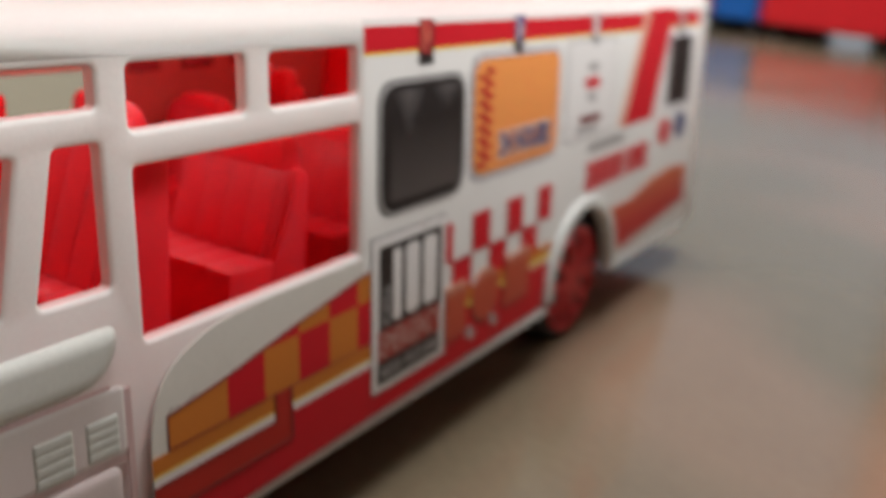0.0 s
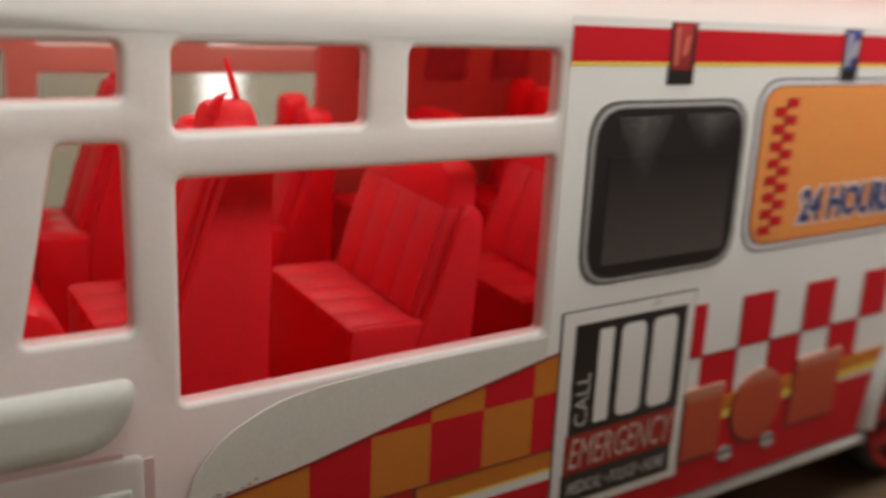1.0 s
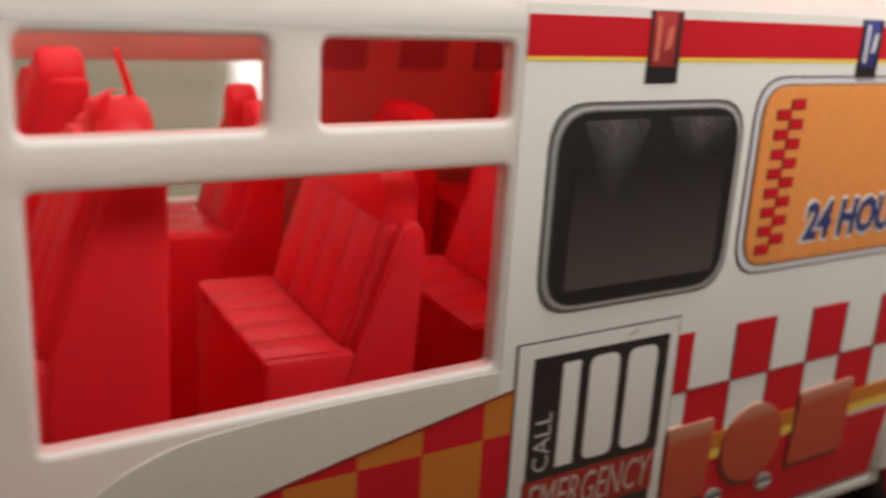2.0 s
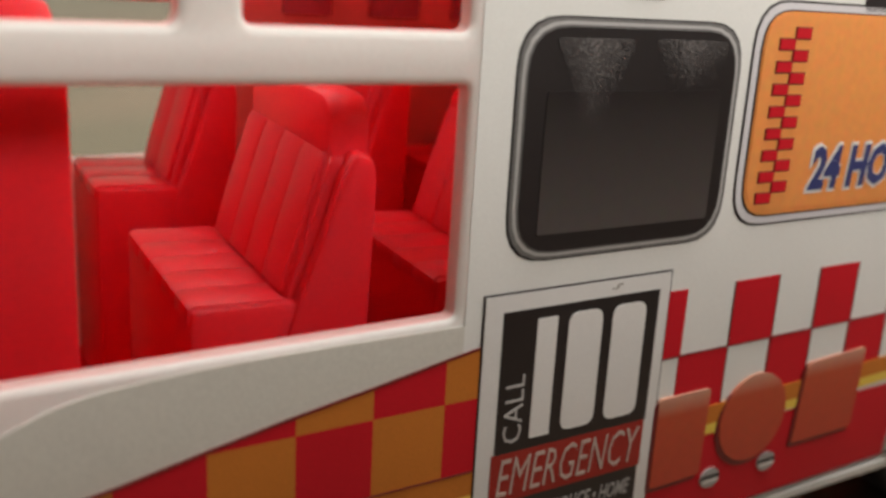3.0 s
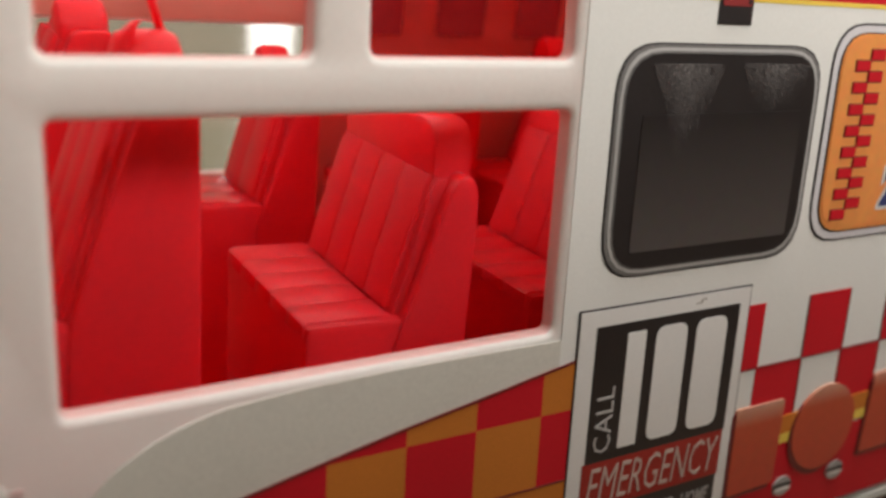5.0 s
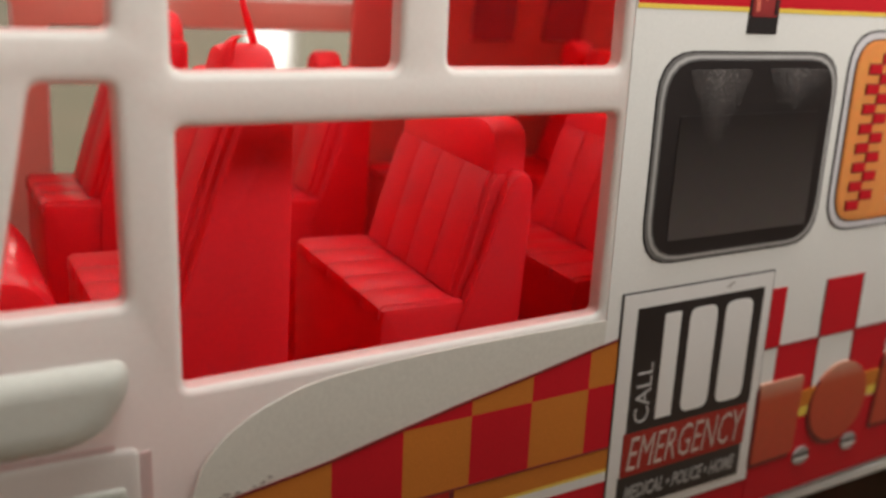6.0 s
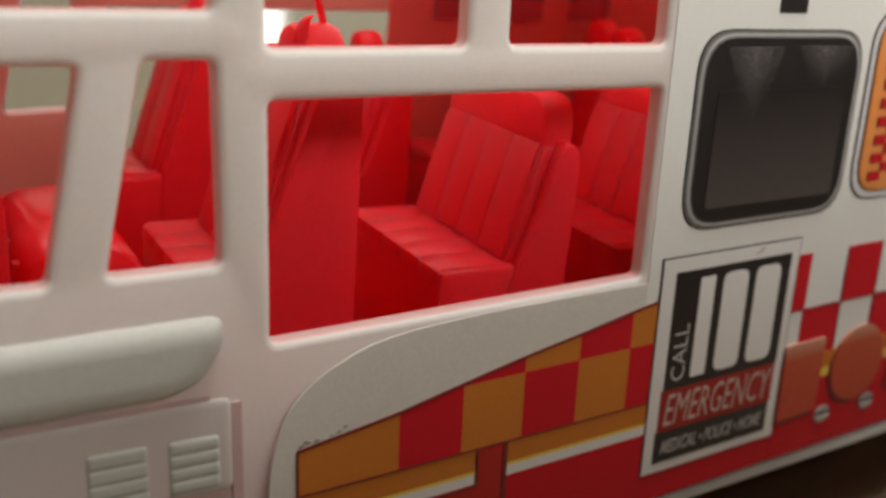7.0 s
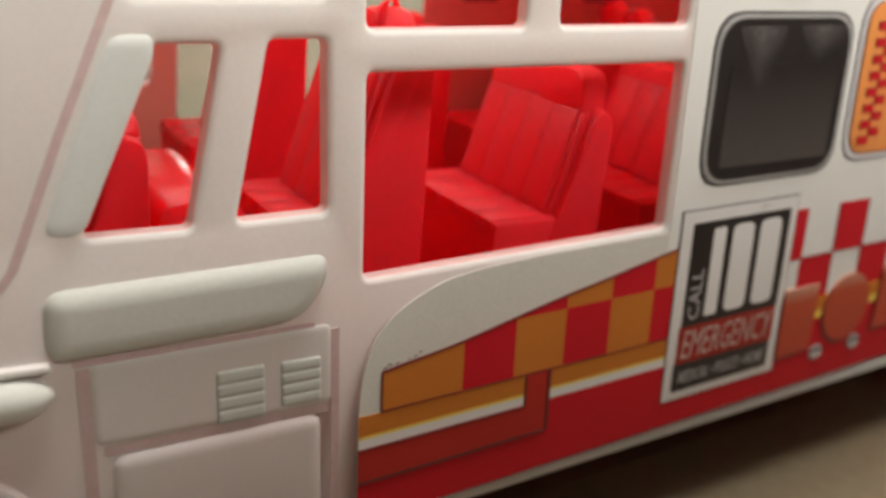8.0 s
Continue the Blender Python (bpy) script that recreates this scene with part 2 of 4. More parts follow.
def joined(*meshes):
    """One bmesh from several."""
    out = bmesh.new()
    for bm in meshes:
        me = bpy.data.meshes.new("joined")
        bm.to_mesh(me)
        bm.free()
        out.from_mesh(me)
        bpy.data.meshes.remove(me)
    return out


def round_poly(pts, r, n=5):
    """A polygon with its corners rounded."""
    out, k = [], len(pts)
    for i in range(k):
        p, a, b = Vector(pts[i]), Vector(pts[i - 1]), Vector(pts[(i + 1) % k])
        ri = r[i] if isinstance(r, (list, tuple)) else r
        if ri <= 0:
            out.append(tuple(p))
            continue
        u, v = (a - p).normalized(), (b - p).normalized()
        cut = min(ri, 0.48 * (a - p).length, 0.48 * (b - p).length)
        for j in range(n + 1):
            t = j / n
            q = (p + u * cut) * (1 - t) ** 2 + p * 2 * t * (1 - t) + (p + v * cut) * t * t
            out.append(tuple(q))
    return out


def box2(x0, x1, h0, h1, r=0.0, lean=0.0):
    """A rounded rectangle; lean shifts its top along x."""
    return round_poly([(x0, h0), (x1, h0), (x1 + lean, h1), (x0 + lean, h1)], r)


def grown(pts, o):
    """The loop moved outwards by o (anticlockwise loops)."""
    area = sum(pts[i - 1][0] * pts[i][1] - pts[i][0] * pts[i - 1][1] for i in range(len(pts)))
    s, out, k = (1 if area > 0 else -1), [], len(pts)
    for i in range(k):
        a, p, b = Vector(pts[i - 1]), Vector(pts[i]), Vector(pts[(i + 1) % k])
        e, f = (p - a).normalized(), (b - p).normalized()
        n = Vector((e.y + f.y, -e.x - f.x))
        n = n.normalized() / max(0.5, math.sqrt(max(0.05, (1 + e.dot(f)) / 2)))
        out.append(tuple(p + n * (o * s)))
    return out


def plate(pts, d0, d1, soft=0.0, far=False, wide=None):
    """A flat piece on the bus side from depth d0 out to d1, its outer rim rounded by soft."""
    bm = bmesh.new()
    rings = [(pts, d0)]
    if soft:
        wide = soft if wide is None else wide
        rings += [(pts, d1 - soft), (grown(pts, -wide * 0.35), d1 - soft * 0.3), (grown(pts, -wide), d1), (grown(pts, -wide * 1.12), d1)]
    else:
        rings += [(pts, d1)]
    loops = [[bm.verts.new(side(x, h, d, far)) for x, h in ring] for ring, d in rings]
    bm.faces.new(loops[0])
    bm.faces.new(loops[-1])
    for a, b in zip(loops, loops[1:]):
        for i in range(len(a)):
            bm.faces.new((a[i - 1], a[i], b[i], b[i - 1]))
    return bm


def raised(pts, r, d0, d1, soft, wide):
    """A moulded relief whose rim rolls over softly: soft deep and wide across."""
    bm = bmesh.new()
    loops = []
    for o, d in ((0, d0), (0, d1 - soft), (0.15 * wide, d1 - 0.62 * soft), (0.4 * wide, d1 - 0.25 * soft), (0.7 * wide, d1 - 0.06 * soft), (wide, d1), (1.06 * wide, d1)):
        ring = round_poly(grown(pts, -o), max(r - o, 0.012), 6)
        loops.append([bm.verts.new(side(x, h, d)) for x, h in ring])
    bm.faces.new(loops[0])
    bm.faces.new(loops[-1])
    for a, b in zip(loops, loops[1:]):
        for i in range(len(a)):
            bm.faces.new((a[i - 1], a[i], b[i], b[i - 1]))
    return bm


def pierced(outline, holes, thick, lip, place):
    """A wall with rounded openings right through it. place(x, h, d) puts a point."""
    bm = bmesh.new()

    def fill(loops, d):
        tmp, edges = [], []
        for pts in loops:
            vs = [bm.verts.new((x, h, 0)) for x, h in pts]
            edges += [bm.edges.new((vs[i - 1], vs[i])) for i in range(len(vs))]
            tmp.append(vs)
        bmesh.ops.triangle_fill(bm, use_beauty=True, use_dissolve=False, edges=edges)
        for vs, pts in zip(tmp, loops):
            for v, (x, h) in zip(vs, pts):
                v.co = place(x, h, d)
        return tmp

    front = fill([outline] + [grown(p, lip) for p in holes], 0.0)
    before = set(bm.faces)
    back = fill([outline] + [grown(p, lip * 0.5) for p in holes], -thick)
    for f in bm.faces:
        f.material_index = 0 if f in before else 1
    for n, (a, b) in enumerate(zip(front, back)):
        chain = [a]
        if n:
            p = holes[n - 1]
            for o, d in ((lip * 0.55, -lip * 0.12), (lip * 0.2, -lip * 0.45), (0.0, -lip), (0.0, -thick + lip * 0.4)):
                chain.append([bm.verts.new(place(x, h, d)) for x, h in grown(p, o)])
        chain.append(b)
        for k, (c, e) in enumerate(zip(chain, chain[1:])):
            for i in range(len(c)):
                bm.faces.new((c[i - 1], c[i], e[i], e[i - 1])).material_index = 2 if k > 1 else 0
    return bm


def block(x0, x1, y0, y1, z0, z1, r=0.05, seg=2):
    bm = bmesh.new()
    bmesh.ops.create_cube(bm, size=1)
    bmesh.ops.scale(bm, verts=bm.verts, vec=(x1 - x0, y1 - y0, z1 - z0))
    bmesh.ops.translate(bm, verts=bm.verts, vec=((x0 + x1) / 2, (y0 + y1) / 2, (z0 + z1) / 2))
    if r:
        bmesh.ops.bevel(bm, geom=bm.edges[:], offset=r, segments=seg, affect="EDGES")
    return bm


def prism(profile, y0, y1, r=0.04):
    """A profile in x and z carried from y0 to y1, with rounded rims."""
    bm = bmesh.new()
    loops = []
    for y, o in ((y0, -r), (y0 + 0.3 * r, -0.3 * r), (y0 + r, 0), (y1 - r, 0), (y1 - 0.3 * r, -0.3 * r), (y1, -r)):
        loops.append([bm.verts.new((x, y, z)) for x, z in grown(profile, o)])
    bm.faces.new(loops[0])
    bm.faces.new(loops[-1])
    for a, b in zip(loops, loops[1:]):
        for i in range(len(a)):
            bm.faces.new((a[i - 1], a[i], b[i], b[i - 1]))
    return bm


def lathe(profile, centre, n=40, axis="y"):
    """Turn (radius, along) pairs about an axis."""
    bm = bmesh.new()
    rings = []
    for r, a in profile:
        ring = []
        for i in range(n):
            c, s = math.cos(math.tau * i / n) * r, math.sin(math.tau * i / n) * r
            q = {"y": (c, a, s), "x": (a, c, s), "z": (c, s, a)}[axis]
            ring.append(bm.verts.new(Vector(centre) + Vector(q)))
        rings.append(ring)
    for a, b in zip(rings, rings[1:]):
        for i in range(n):
            bm.faces.new((a[i - 1], a[i], b[i], b[i - 1]))
    for ring in (rings[0], rings[-1]):
        if len({tuple(v.co) for v in ring}) > 2:
            bm.faces.new(ring)
    bmesh.ops.remove_doubles(bm, verts=bm.verts, dist=1e-5)
    return bm


def words(text, x0, x1, h0, h1, d, slant=0.0, upright=False, bold=0.012):
    """Raised print of a text that fills a rectangle of the bus side; upright: it reads upwards."""
    cu = bpy.data.curves.new("words", "FONT")
    cu.body, cu.extrude, cu.resolution_u = text, 0.004, 2
    cu.offset = bold
    ob = bpy.data.objects.new("words", cu)
    scene.collection.objects.link(ob)
    me = bpy.data.meshes.new_from_object(ob.evaluated_get(bpy.context.evaluated_depsgraph_get()))
    bm = bmesh.new()
    bm.from_mesh(me)
    bpy.data.objects.remove(ob)
    bpy.data.curves.remove(cu)
    bpy.data.meshes.remove(me)
    lo = [min(v.co[k] for v in bm.verts) for k in range(2)]
    hi = [max(v.co[k] for v in bm.verts) for k in range(2)]
    for v in bm.verts:
        a, b = ((v.co[k] - lo[k]) / (hi[k] - lo[k]) for k in range(2))
        deep = d if v.co.z > 0 else d - 0.004
        if upright:
            a, b = 1 - b, a
        v.co = side(x0 + (x1 - x0) * a + slant * b, h0 + (h1 - h0) * b, deep)
    return bm


# ---- the room ----
def room_material(name, colour, rough, scale, vary, bump=0.0, spec=0.5):
    m = surface(name, colour, rough, vary=vary, grain=scale, bump=bump, spec=spec)
    return m


FLOOR = room_material("polished_floor", (0.120, 0.101, 0.064), 0.13, 6.0, 0.16, spec=0.5)
WALL_GREY = room_material("grey_beige_paint", (0.27, 0.265, 0.215), 0.8, 3.0, 0.1, 0.2)
WALL_BROWN = room_material("brown_paint", (0.22, 0.205, 0.17), 0.75, 3.0, 0.08, 0.2)
WALL_OLIVE = room_material("olive_beige_paint", (0.42, 0.41, 0.33), 0.8, 3.0, 0.1, 0.2)
WALL_BLUE = room_material("blue_grey_paint", (0.36, 0.40, 0.46), 0.8, 3.0, 0.1, 0.2)
CEILING_PAINT = room_material("ceiling_paint", (0.42, 0.40, 0.37), 0.9, 2.0, 0.06, 0.2)
CRATE_RED = room_material("crate_red", (0.66, 0.012, 0.02), 0.32, 4.0, 0.1)
CRATE_BLUE = room_material("crate_blue", (0.01, 0.12, 0.46), 0.32, 4.0, 0.1)
# for the unseen blocks that keep light off the lower bus side
SHADE_BLOCK = room_material("dark_shade_block", (0.15, 0.115, 0.085), 0.5, 5.0, 0.3)
SALMON_CLOTH = room_material("salmon_cloth", (0.66, 0.24, 0.15), 0.85, 12.0, 0.2, 0.4)

# broad pinkish and grey clouds in the stone
n, l = FLOOR.node_tree.nodes, FLOOR.node_tree.links
base = n["Principled BSDF"].inputs["Base Color"].links[0].from_socket
tc, cloud, ramp, mx = n.new("ShaderNodeTexCoord"), n.new("ShaderNodeTexNoise"), n.new("ShaderNodeMapRange"), n.new("ShaderNodeMix")
mp = n.new("ShaderNodeMapping")
cloud.inputs["Scale"].default_value, cloud.inputs["Detail"].default_value = 7.0, 1.0
ramp.inputs[1].default_value, ramp.inputs[2].default_value, ramp.inputs[4].default_value = 0.48, 0.68, 0.24
mx.data_type = "RGBA"
mx.inputs[7].default_value = (0.34, 0.185, 0.13, 1)
l.new(tc.outputs["Object"], mp.inputs[0])
l.new(mp.outputs[0], cloud.inputs["Vector"])
l.new(cloud.outputs[0], ramp.inputs[0])
l.new(ramp.outputs[0], mx.inputs[0])
l.new(base, mx.inputs[6])
l.new(mx.outputs[2], n["Principled BSDF"].inputs["Base Color"])

X0, X1, Y0, Y1, TOP = -1.7 / U, 2.5 / U, -1.75 / U, 1.95 / U, 2.5 / U


def slab(name, x0, x1, y0, y1, z0, z1, material, label):
    ob = link_mesh(name, block(x0, x1, y0, y1, z0, z1, 0), material, None, label)
    return tagged(ob, label, name.split("_")[0], kind="structure")


T = 6.0
slab("floor", X0 - T, X1 + T, Y0 - T, Y1 + T, -T, 0, FLOOR, "polished brown stone floor with soft reflections")
slab("ceiling", X0 - T, X1 + T, Y0 - T, Y1 + T, TOP, TOP + T, CEILING_PAINT, "plain grey painted ceiling of the room")
# the south wall has a wide opening behind the camera, added for the key light
SX0, SX1, SZ0, SZ1 = 0.35 / U, 2.05 / U, 0.86 / U, 2.00 / U
slab("wall_south", X0 - T, SX0, Y0 - T, Y0, 0, TOP, WALL_BROWN, "plain brown painted wall beside the opening")
slab("wall_south_east", SX1, X1 + T, Y0 - T, Y0, 0, TOP, WALL_BROWN, "plain brown painted wall beside the opening")
slab("wall_south_below", SX0, SX1, Y0 - T, Y0, 0, SZ0, WALL_BROWN, "plain brown painted wall under the opening")
slab("wall_south_head", SX0, SX1, Y0 - T, Y0, SZ1, TOP, WALL_BROWN, "plain brown painted wall above the opening")
# unseen blocks, added so the south light fades down the bus side
slab("wall_step", X0, 0.19 / U, Y0 + 40, -0.100 / U, 0, 0.140 / U, SHADE_BLOCK, "added plain brown block that shades the lower bus side")
slab("wall_step_low", 0.19 / U, X1, Y0 + 40, -0.100 / U, 0, 0.127 / U, SHADE_BLOCK, "added lower brown block that shades the rear bus side")
slab("wall_west", X0 - T, X0, Y0, Y1, 0, TOP, WALL_BROWN, "plain brown painted wall of the room")
slab("wall_east", X1, X1 + T, Y0, Y1, 0, TOP, WALL_BLUE, "plain pale blue grey painted wall of the room")

# the north wall has a narrow bright window down to the floor
WX0, WX1 = 47.3, 55.5
slab("wall_north", X0 - T, WX0, Y1, Y1 + T, 0, TOP, WALL_GREY, "plain grey beige painted wall beside the window")
slab("wall_north_cream", WX1, X1 + T, Y1, Y1 + T, 0, TOP, WALL_OLIVE, "olive beige painted wall beside the window")
slab("wall_north_head", WX0, WX1, Y1, Y1 + T, 2.0 / U, TOP, WALL_BROWN, "brown painted wall above the window")
window = empty("window_1", ((WX0 + WX1) / 2, Y1, 0), "narrow floor-length window with a bright frosted pane", "window")
tagged(window, kind="structure")
m, n, l, b = nodes_of("daylit_frosted_pane")
b.inputs["Base Color"].default_value = (0.8, 0.8, 0.78, 1)
b.inputs["Emission Color"].default_value = (1.0, 0.97, 0.9, 1)
b.inputs["Emission Strength"].default_value = 2.7
part("pane", block(WX0 + 0.9, WX1 - 0.9, Y1 + 2.6, Y1 + 3.0, 1.5, 2.0 / U - 1.5, 0), m, window, "bright frosted glass pane")
for name, a, c, e, f in (("jamb", WX0, WX0 + 0.9, 0, 2.0 / U), ("jamb", WX1 - 0.9, WX1, 0, 2.0 / U),
                         ("head", WX0 + 0.9, WX1 - 0.9, 2.0 / U - 1.5, 2.0 / U), ("window_sill", WX0 + 0.9, WX1 - 0.9, 0, 1.5)):
    part(name, block(a, c, Y1 + 1.5, Y1 + 4.0, e, f, 0.08), CEILING_PAINT, window)


def crate(name, p, q, depth, material, label):
    """A long low toy crate on runners, its front between two floor points."""
    p, q = Vector((*p, 0)), Vector((*q, 0))
    along = (q - p).normalized()
    back = Vector((-along.y, along.x, 0))
    if back.x < 0:
        back = -back
    turn = Matrix(((along.x, back.x, 0, p.x), (along.y, back.y, 0, p.y), (0, 0, 1, 0), (0, 0, 0, 1)))
    wide = (q - p).length
    thing = empty(name, p, label, "crate", "toy crates along the wall")
    for piece, bm, mat in (("body", block(0.1, wide - 0.1, 0, depth, 1.25, 5.6, 0.25), material),
                           ("lid", block(0.02, wide - 0.02, -0.12, depth + 0.1, 5.6, 6.1, 0.15), material)):
        bmesh.ops.transform(bm, matrix=turn, verts=bm.verts)
        part(piece, bm, mat, thing)
    for k in (0.12, 0.88):
        bm = block(wide * k - 0.6, wide * k + 0.6, 0.6, depth - 0.5, 0, 1.25, 0.1)
        bmesh.ops.transform(bm, matrix=turn, verts=bm.verts)
        part("runner", bm, RUBBER, thing)
    return thing


crate("toy_crate", (87.9, 3.5), (91.3, 15.6), 12, CRATE_RED, "glossy red plastic toy crate standing on the floor")
crate("toy_crate", (91.4, 15.9), (92.6, 20.6), 11, CRATE_BLUE, "blue plastic toy crate between two red ones")
crate("toy_crate", (92.8, 20.9), (95.0, 47.0), 12, CRATE_RED, "long red plastic toy crate beside a blue one")
crate("toy_crate", (95.0, 47.5), (91.0, 82.0), 12, CRATE_RED, "long red plastic toy crate near the wall")
crate("toy_crate", (83.5, -12.5), (87.8, 3.2), 12, CRATE_RED, "glossy red plastic toy crate standing on the floor")

# a salmon curtain hangs on the east wall
bm = bmesh.new()
cols = 90
grid_v = [[bm.verts.new((X1 - 1.6 + 0.7 * math.sin(i * 0.95) + 0.2 * math.sin(i * 2.3), Y0 + 42 + i * 0.75, z)) for i in range(cols)] for z in (28, 60, 95)]
for r0, r1 in zip(grid_v, grid_v[1:]):
    for i in range(cols - 1):
        bm.faces.new((r0[i], r0[i + 1], r1[i + 1], r1[i]))
curtain = link_mesh("curtain", bm, SALMON_CLOTH, None, "", (0, 0, 0), 80)
thick = curtain.modifiers.new("thickness", "SOLIDIFY")
thick.thickness = 0.15 * U
tagged(curtain, "salmon cloth curtain hanging in folds on the wall", "curtain")
rail = lathe([(0.5, Y0 + 40), (0.5, Y0 + 111)], (X1 - 1.6, 0, 95.3), 12)
link_mesh("curtain_rail", rail, CHROME, None)
tagged(bpy.data.objects["curtain_rail"], "thin metal curtain rail fixed to the wall", "curtain rail")

# ---- the toy ambulance ----
bus = empty("toy_ambulance", (9.5, MID, 0), "white plastic toy ambulance bus with red seats and printed stickers", "toy bus")

# openings in the sides, along x and up the slope
OPEN = {
    "door_front": round_poly([(2.74, 2.45), (3.335, 2.44), (3.54, 3.50), (3.17, 3.50)], 0.05),
    "door_rear": round_poly([(3.62, 2.455), (4.19, 2.46), (4.185, 3.525), (3.84, 3.525)], 0.05),
    "main": round_poly([(4.46, 1.97), (7.21, 1.985), (7.22, 3.31), (4.465, 3.315)], 0.05),
    "upper_front": round_poly([(3.05, 3.76), (4.18, 3.77), (4.18, 4.06), (3.18, 4.06)], 0.05),
    "upper_mid": round_poly([(4.455, 3.585), (5.655, 3.59), (5.66, 4.06), (4.46, 4.06)], 0.06),
    "upper_rear": round_poly([(5.97, 3.595), (7.205, 3.597), (7.205, 4.06), (5.97, 4.06)], 0.06),
}


def arch(cx, r, n=18):
    return [(cx + r * math.cos(math.pi * (1 - k / n)), max(0.0, 0.12 + r * math.sin(math.pi * (1 - k / n)) * 1.0)) for k in range(n + 1)]


REAR_WHEEL, FRONT_WHEEL = 13.15, 1.35
BACK = 18.72
EDGE = [(2.95, 4.28), (2.42, 3.95), (1.5, 2.35), (0.75, 2.12), (0.3, 1.8), (0.12, 1.2), (0.1, 0.0)]
OUTLINE = ([(0.1, 0.0)] + [(x, h) for x, h in arch(FRONT_WHEEL, 1.08)] + [(x, h) for x, h in arch(REAR_WHEEL, 1.2)]
           + [(BACK, 0.0), (BACK, 4.28)] + EDGE[:-1])
OUTLINE = [p for i, p in enumerate(OUTLINE) if i == 0 or (Vector(p) - Vector(OUTLINE[i - 1])).length > 1e-3]
THICK = 0.13

for far in (False, True):
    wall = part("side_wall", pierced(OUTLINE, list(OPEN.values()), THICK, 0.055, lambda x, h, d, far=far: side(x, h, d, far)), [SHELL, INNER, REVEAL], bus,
                "white plastic side with window openings, pink inside")
    if not far:
        near_wall = wall
    # rounded lip round the wheel arch
    for cx, r in ((REAR_WHEEL, 1.2), (FRONT_WHEEL, 1.08)):
        inner, outer = arch(cx, r, 24), arch(cx, r + 0.17, 24)
        part("wheel_arch", plate(inner + outer[::-1], -0.1, 0.09, 0.03, far), SHELL, bus)


def ring_at(x, inset):
    """Points across the roof from one side edge to the other, pulled in by inset."""
    y0, z0 = 4.28 * LS, SILL + 4.28 * LC
    half, rise, pts = MID - y0 - 0.065 * max(0.0, 4.45 - x), 0.36, []
    for k in range(29):
        a = math.pi * (1 - k / 28)
        c, s = math.cos(a), math.sin(a)
        sq = (abs(c) ** 3.2 + abs(s) ** 3.2) ** (-1 / 3.2)
        pts.append(Vector((x, MID + (half - inset) * c * sq, z0 + (rise - 0.75 * inset) * s * sq)))
    return pts


def strip(bm, rows):
    vs = [[bm.verts.new(p) for p in row] for row in rows]
    for a, b in zip(vs, vs[1:]):
        for i in range(len(a) - 1):
            bm.faces.new((a[i], a[i + 1], b[i + 1], b[i]))
    return vs


bm = bmesh.new()
strip(bm, [[side(x, 4.12, 0.004), side(x, 4.22, 0.004)] + ring_at(x, 0.0) + [side(x, 4.22, 0.004, True), side(x, 4.12, 0.004, True)]
           for x in (2.95, 3.4, 3.9, 4.45, 5, 9, 13, 17, BACK)])
roof = part("roof", bm, [ROOF_SHELL, ROOF_INNER], bus, "white plastic rounded roof", 60)
mod = roof.modifiers.new("thickness", "SOLIDIFY")
mod.thickness, mod.offset = THICK * U, -1
mod.material_offset = 1

# rear end with rounded corners
bm = bmesh.new()


def rear_ring(x, inset):
    pts = [side(x, h, -inset) for h in (0.0, 0.6, 1.3, 2.0, 2.7, 3.4, 4.0)]
    top = ring_at(x, inset)
    for p in top:
        p.z -= max(0.0, inset - 0.1) * 0.5
    pts += top
    return pts + [side(x, h, -inset, True) for h in (4.0, 3.4, 2.7, 2.0, 1.3, 0.6, 0.0)]


rows = [rear_ring(BACK + dx, i) for dx, i in ((0, 0), (0.25, 0.015), (0.45, 0.06), (0.6, 0.14), (0.7, 0.25), (0.76, 0.4))]
vs = strip(bm, rows)
bm.faces.new(vs[-1])
rear = part("rear_end", bm, [SHELL, INNER], bus, "white plastic rear end with rounded corners", 50)
mod = rear.modifiers.new("thickness", "SOLIDIFY")
mod.thickness, mod.offset = THICK * U, -1
mod.material_offset = 1

# front end: bulged across, with the windscreen opening left free between two pillars
bm = bmesh.new()
cross = [0.0, 0.02, 0.06, 0.11, 0.16, 0.3, 0.5, 0.7, 0.84, 0.89, 0.94, 0.98, 1.0]
grid_v = []
fine_edge = []
for (xa, ha), (xb, hb) in zip(EDGE, EDGE[1:]):
    for k in range(4):
        fine_edge.append((xa + (xb - xa) * k / 4, ha + (hb - ha) * k / 4))
fine_edge.append(EDGE[-1])
for x, h in fine_edge:
    a, c = side(x, h), side(x, h, 0, True)
    row = []
    for t in cross:
        q = a.lerp(c, t)
        s = 1 - abs(2 * t - 1) ** 5
        q.x -= 0.5 * s
        if h > 4.0:
            q.z += 0.36 * s * (h - 4.0) / 0.28
            q.x += 0.5 * s * (h - 4.0) / 0.28
        row.append(bm.verts.new(q))
    grid_v.append((h, row))
for (ha, a), (hb, b2) in zip(grid_v, grid_v[1:]):
    for i in range(len(cross) - 1):
        if 2.4 < (ha + hb) / 2 < 3.9 and 3 <= i <= 8:
            continue
        bm.faces.new((a[i], a[i + 1], b2[i + 1], b2[i]))
front = part("front_end", bm, [SHELL, INNER], bus, "white plastic nose and windscreen frame", 40)
mod = front.modifiers.new("thickness", "SOLIDIFY")
mod.thickness, mod.offset = THICK * U, -1
mod.material_offset = 1

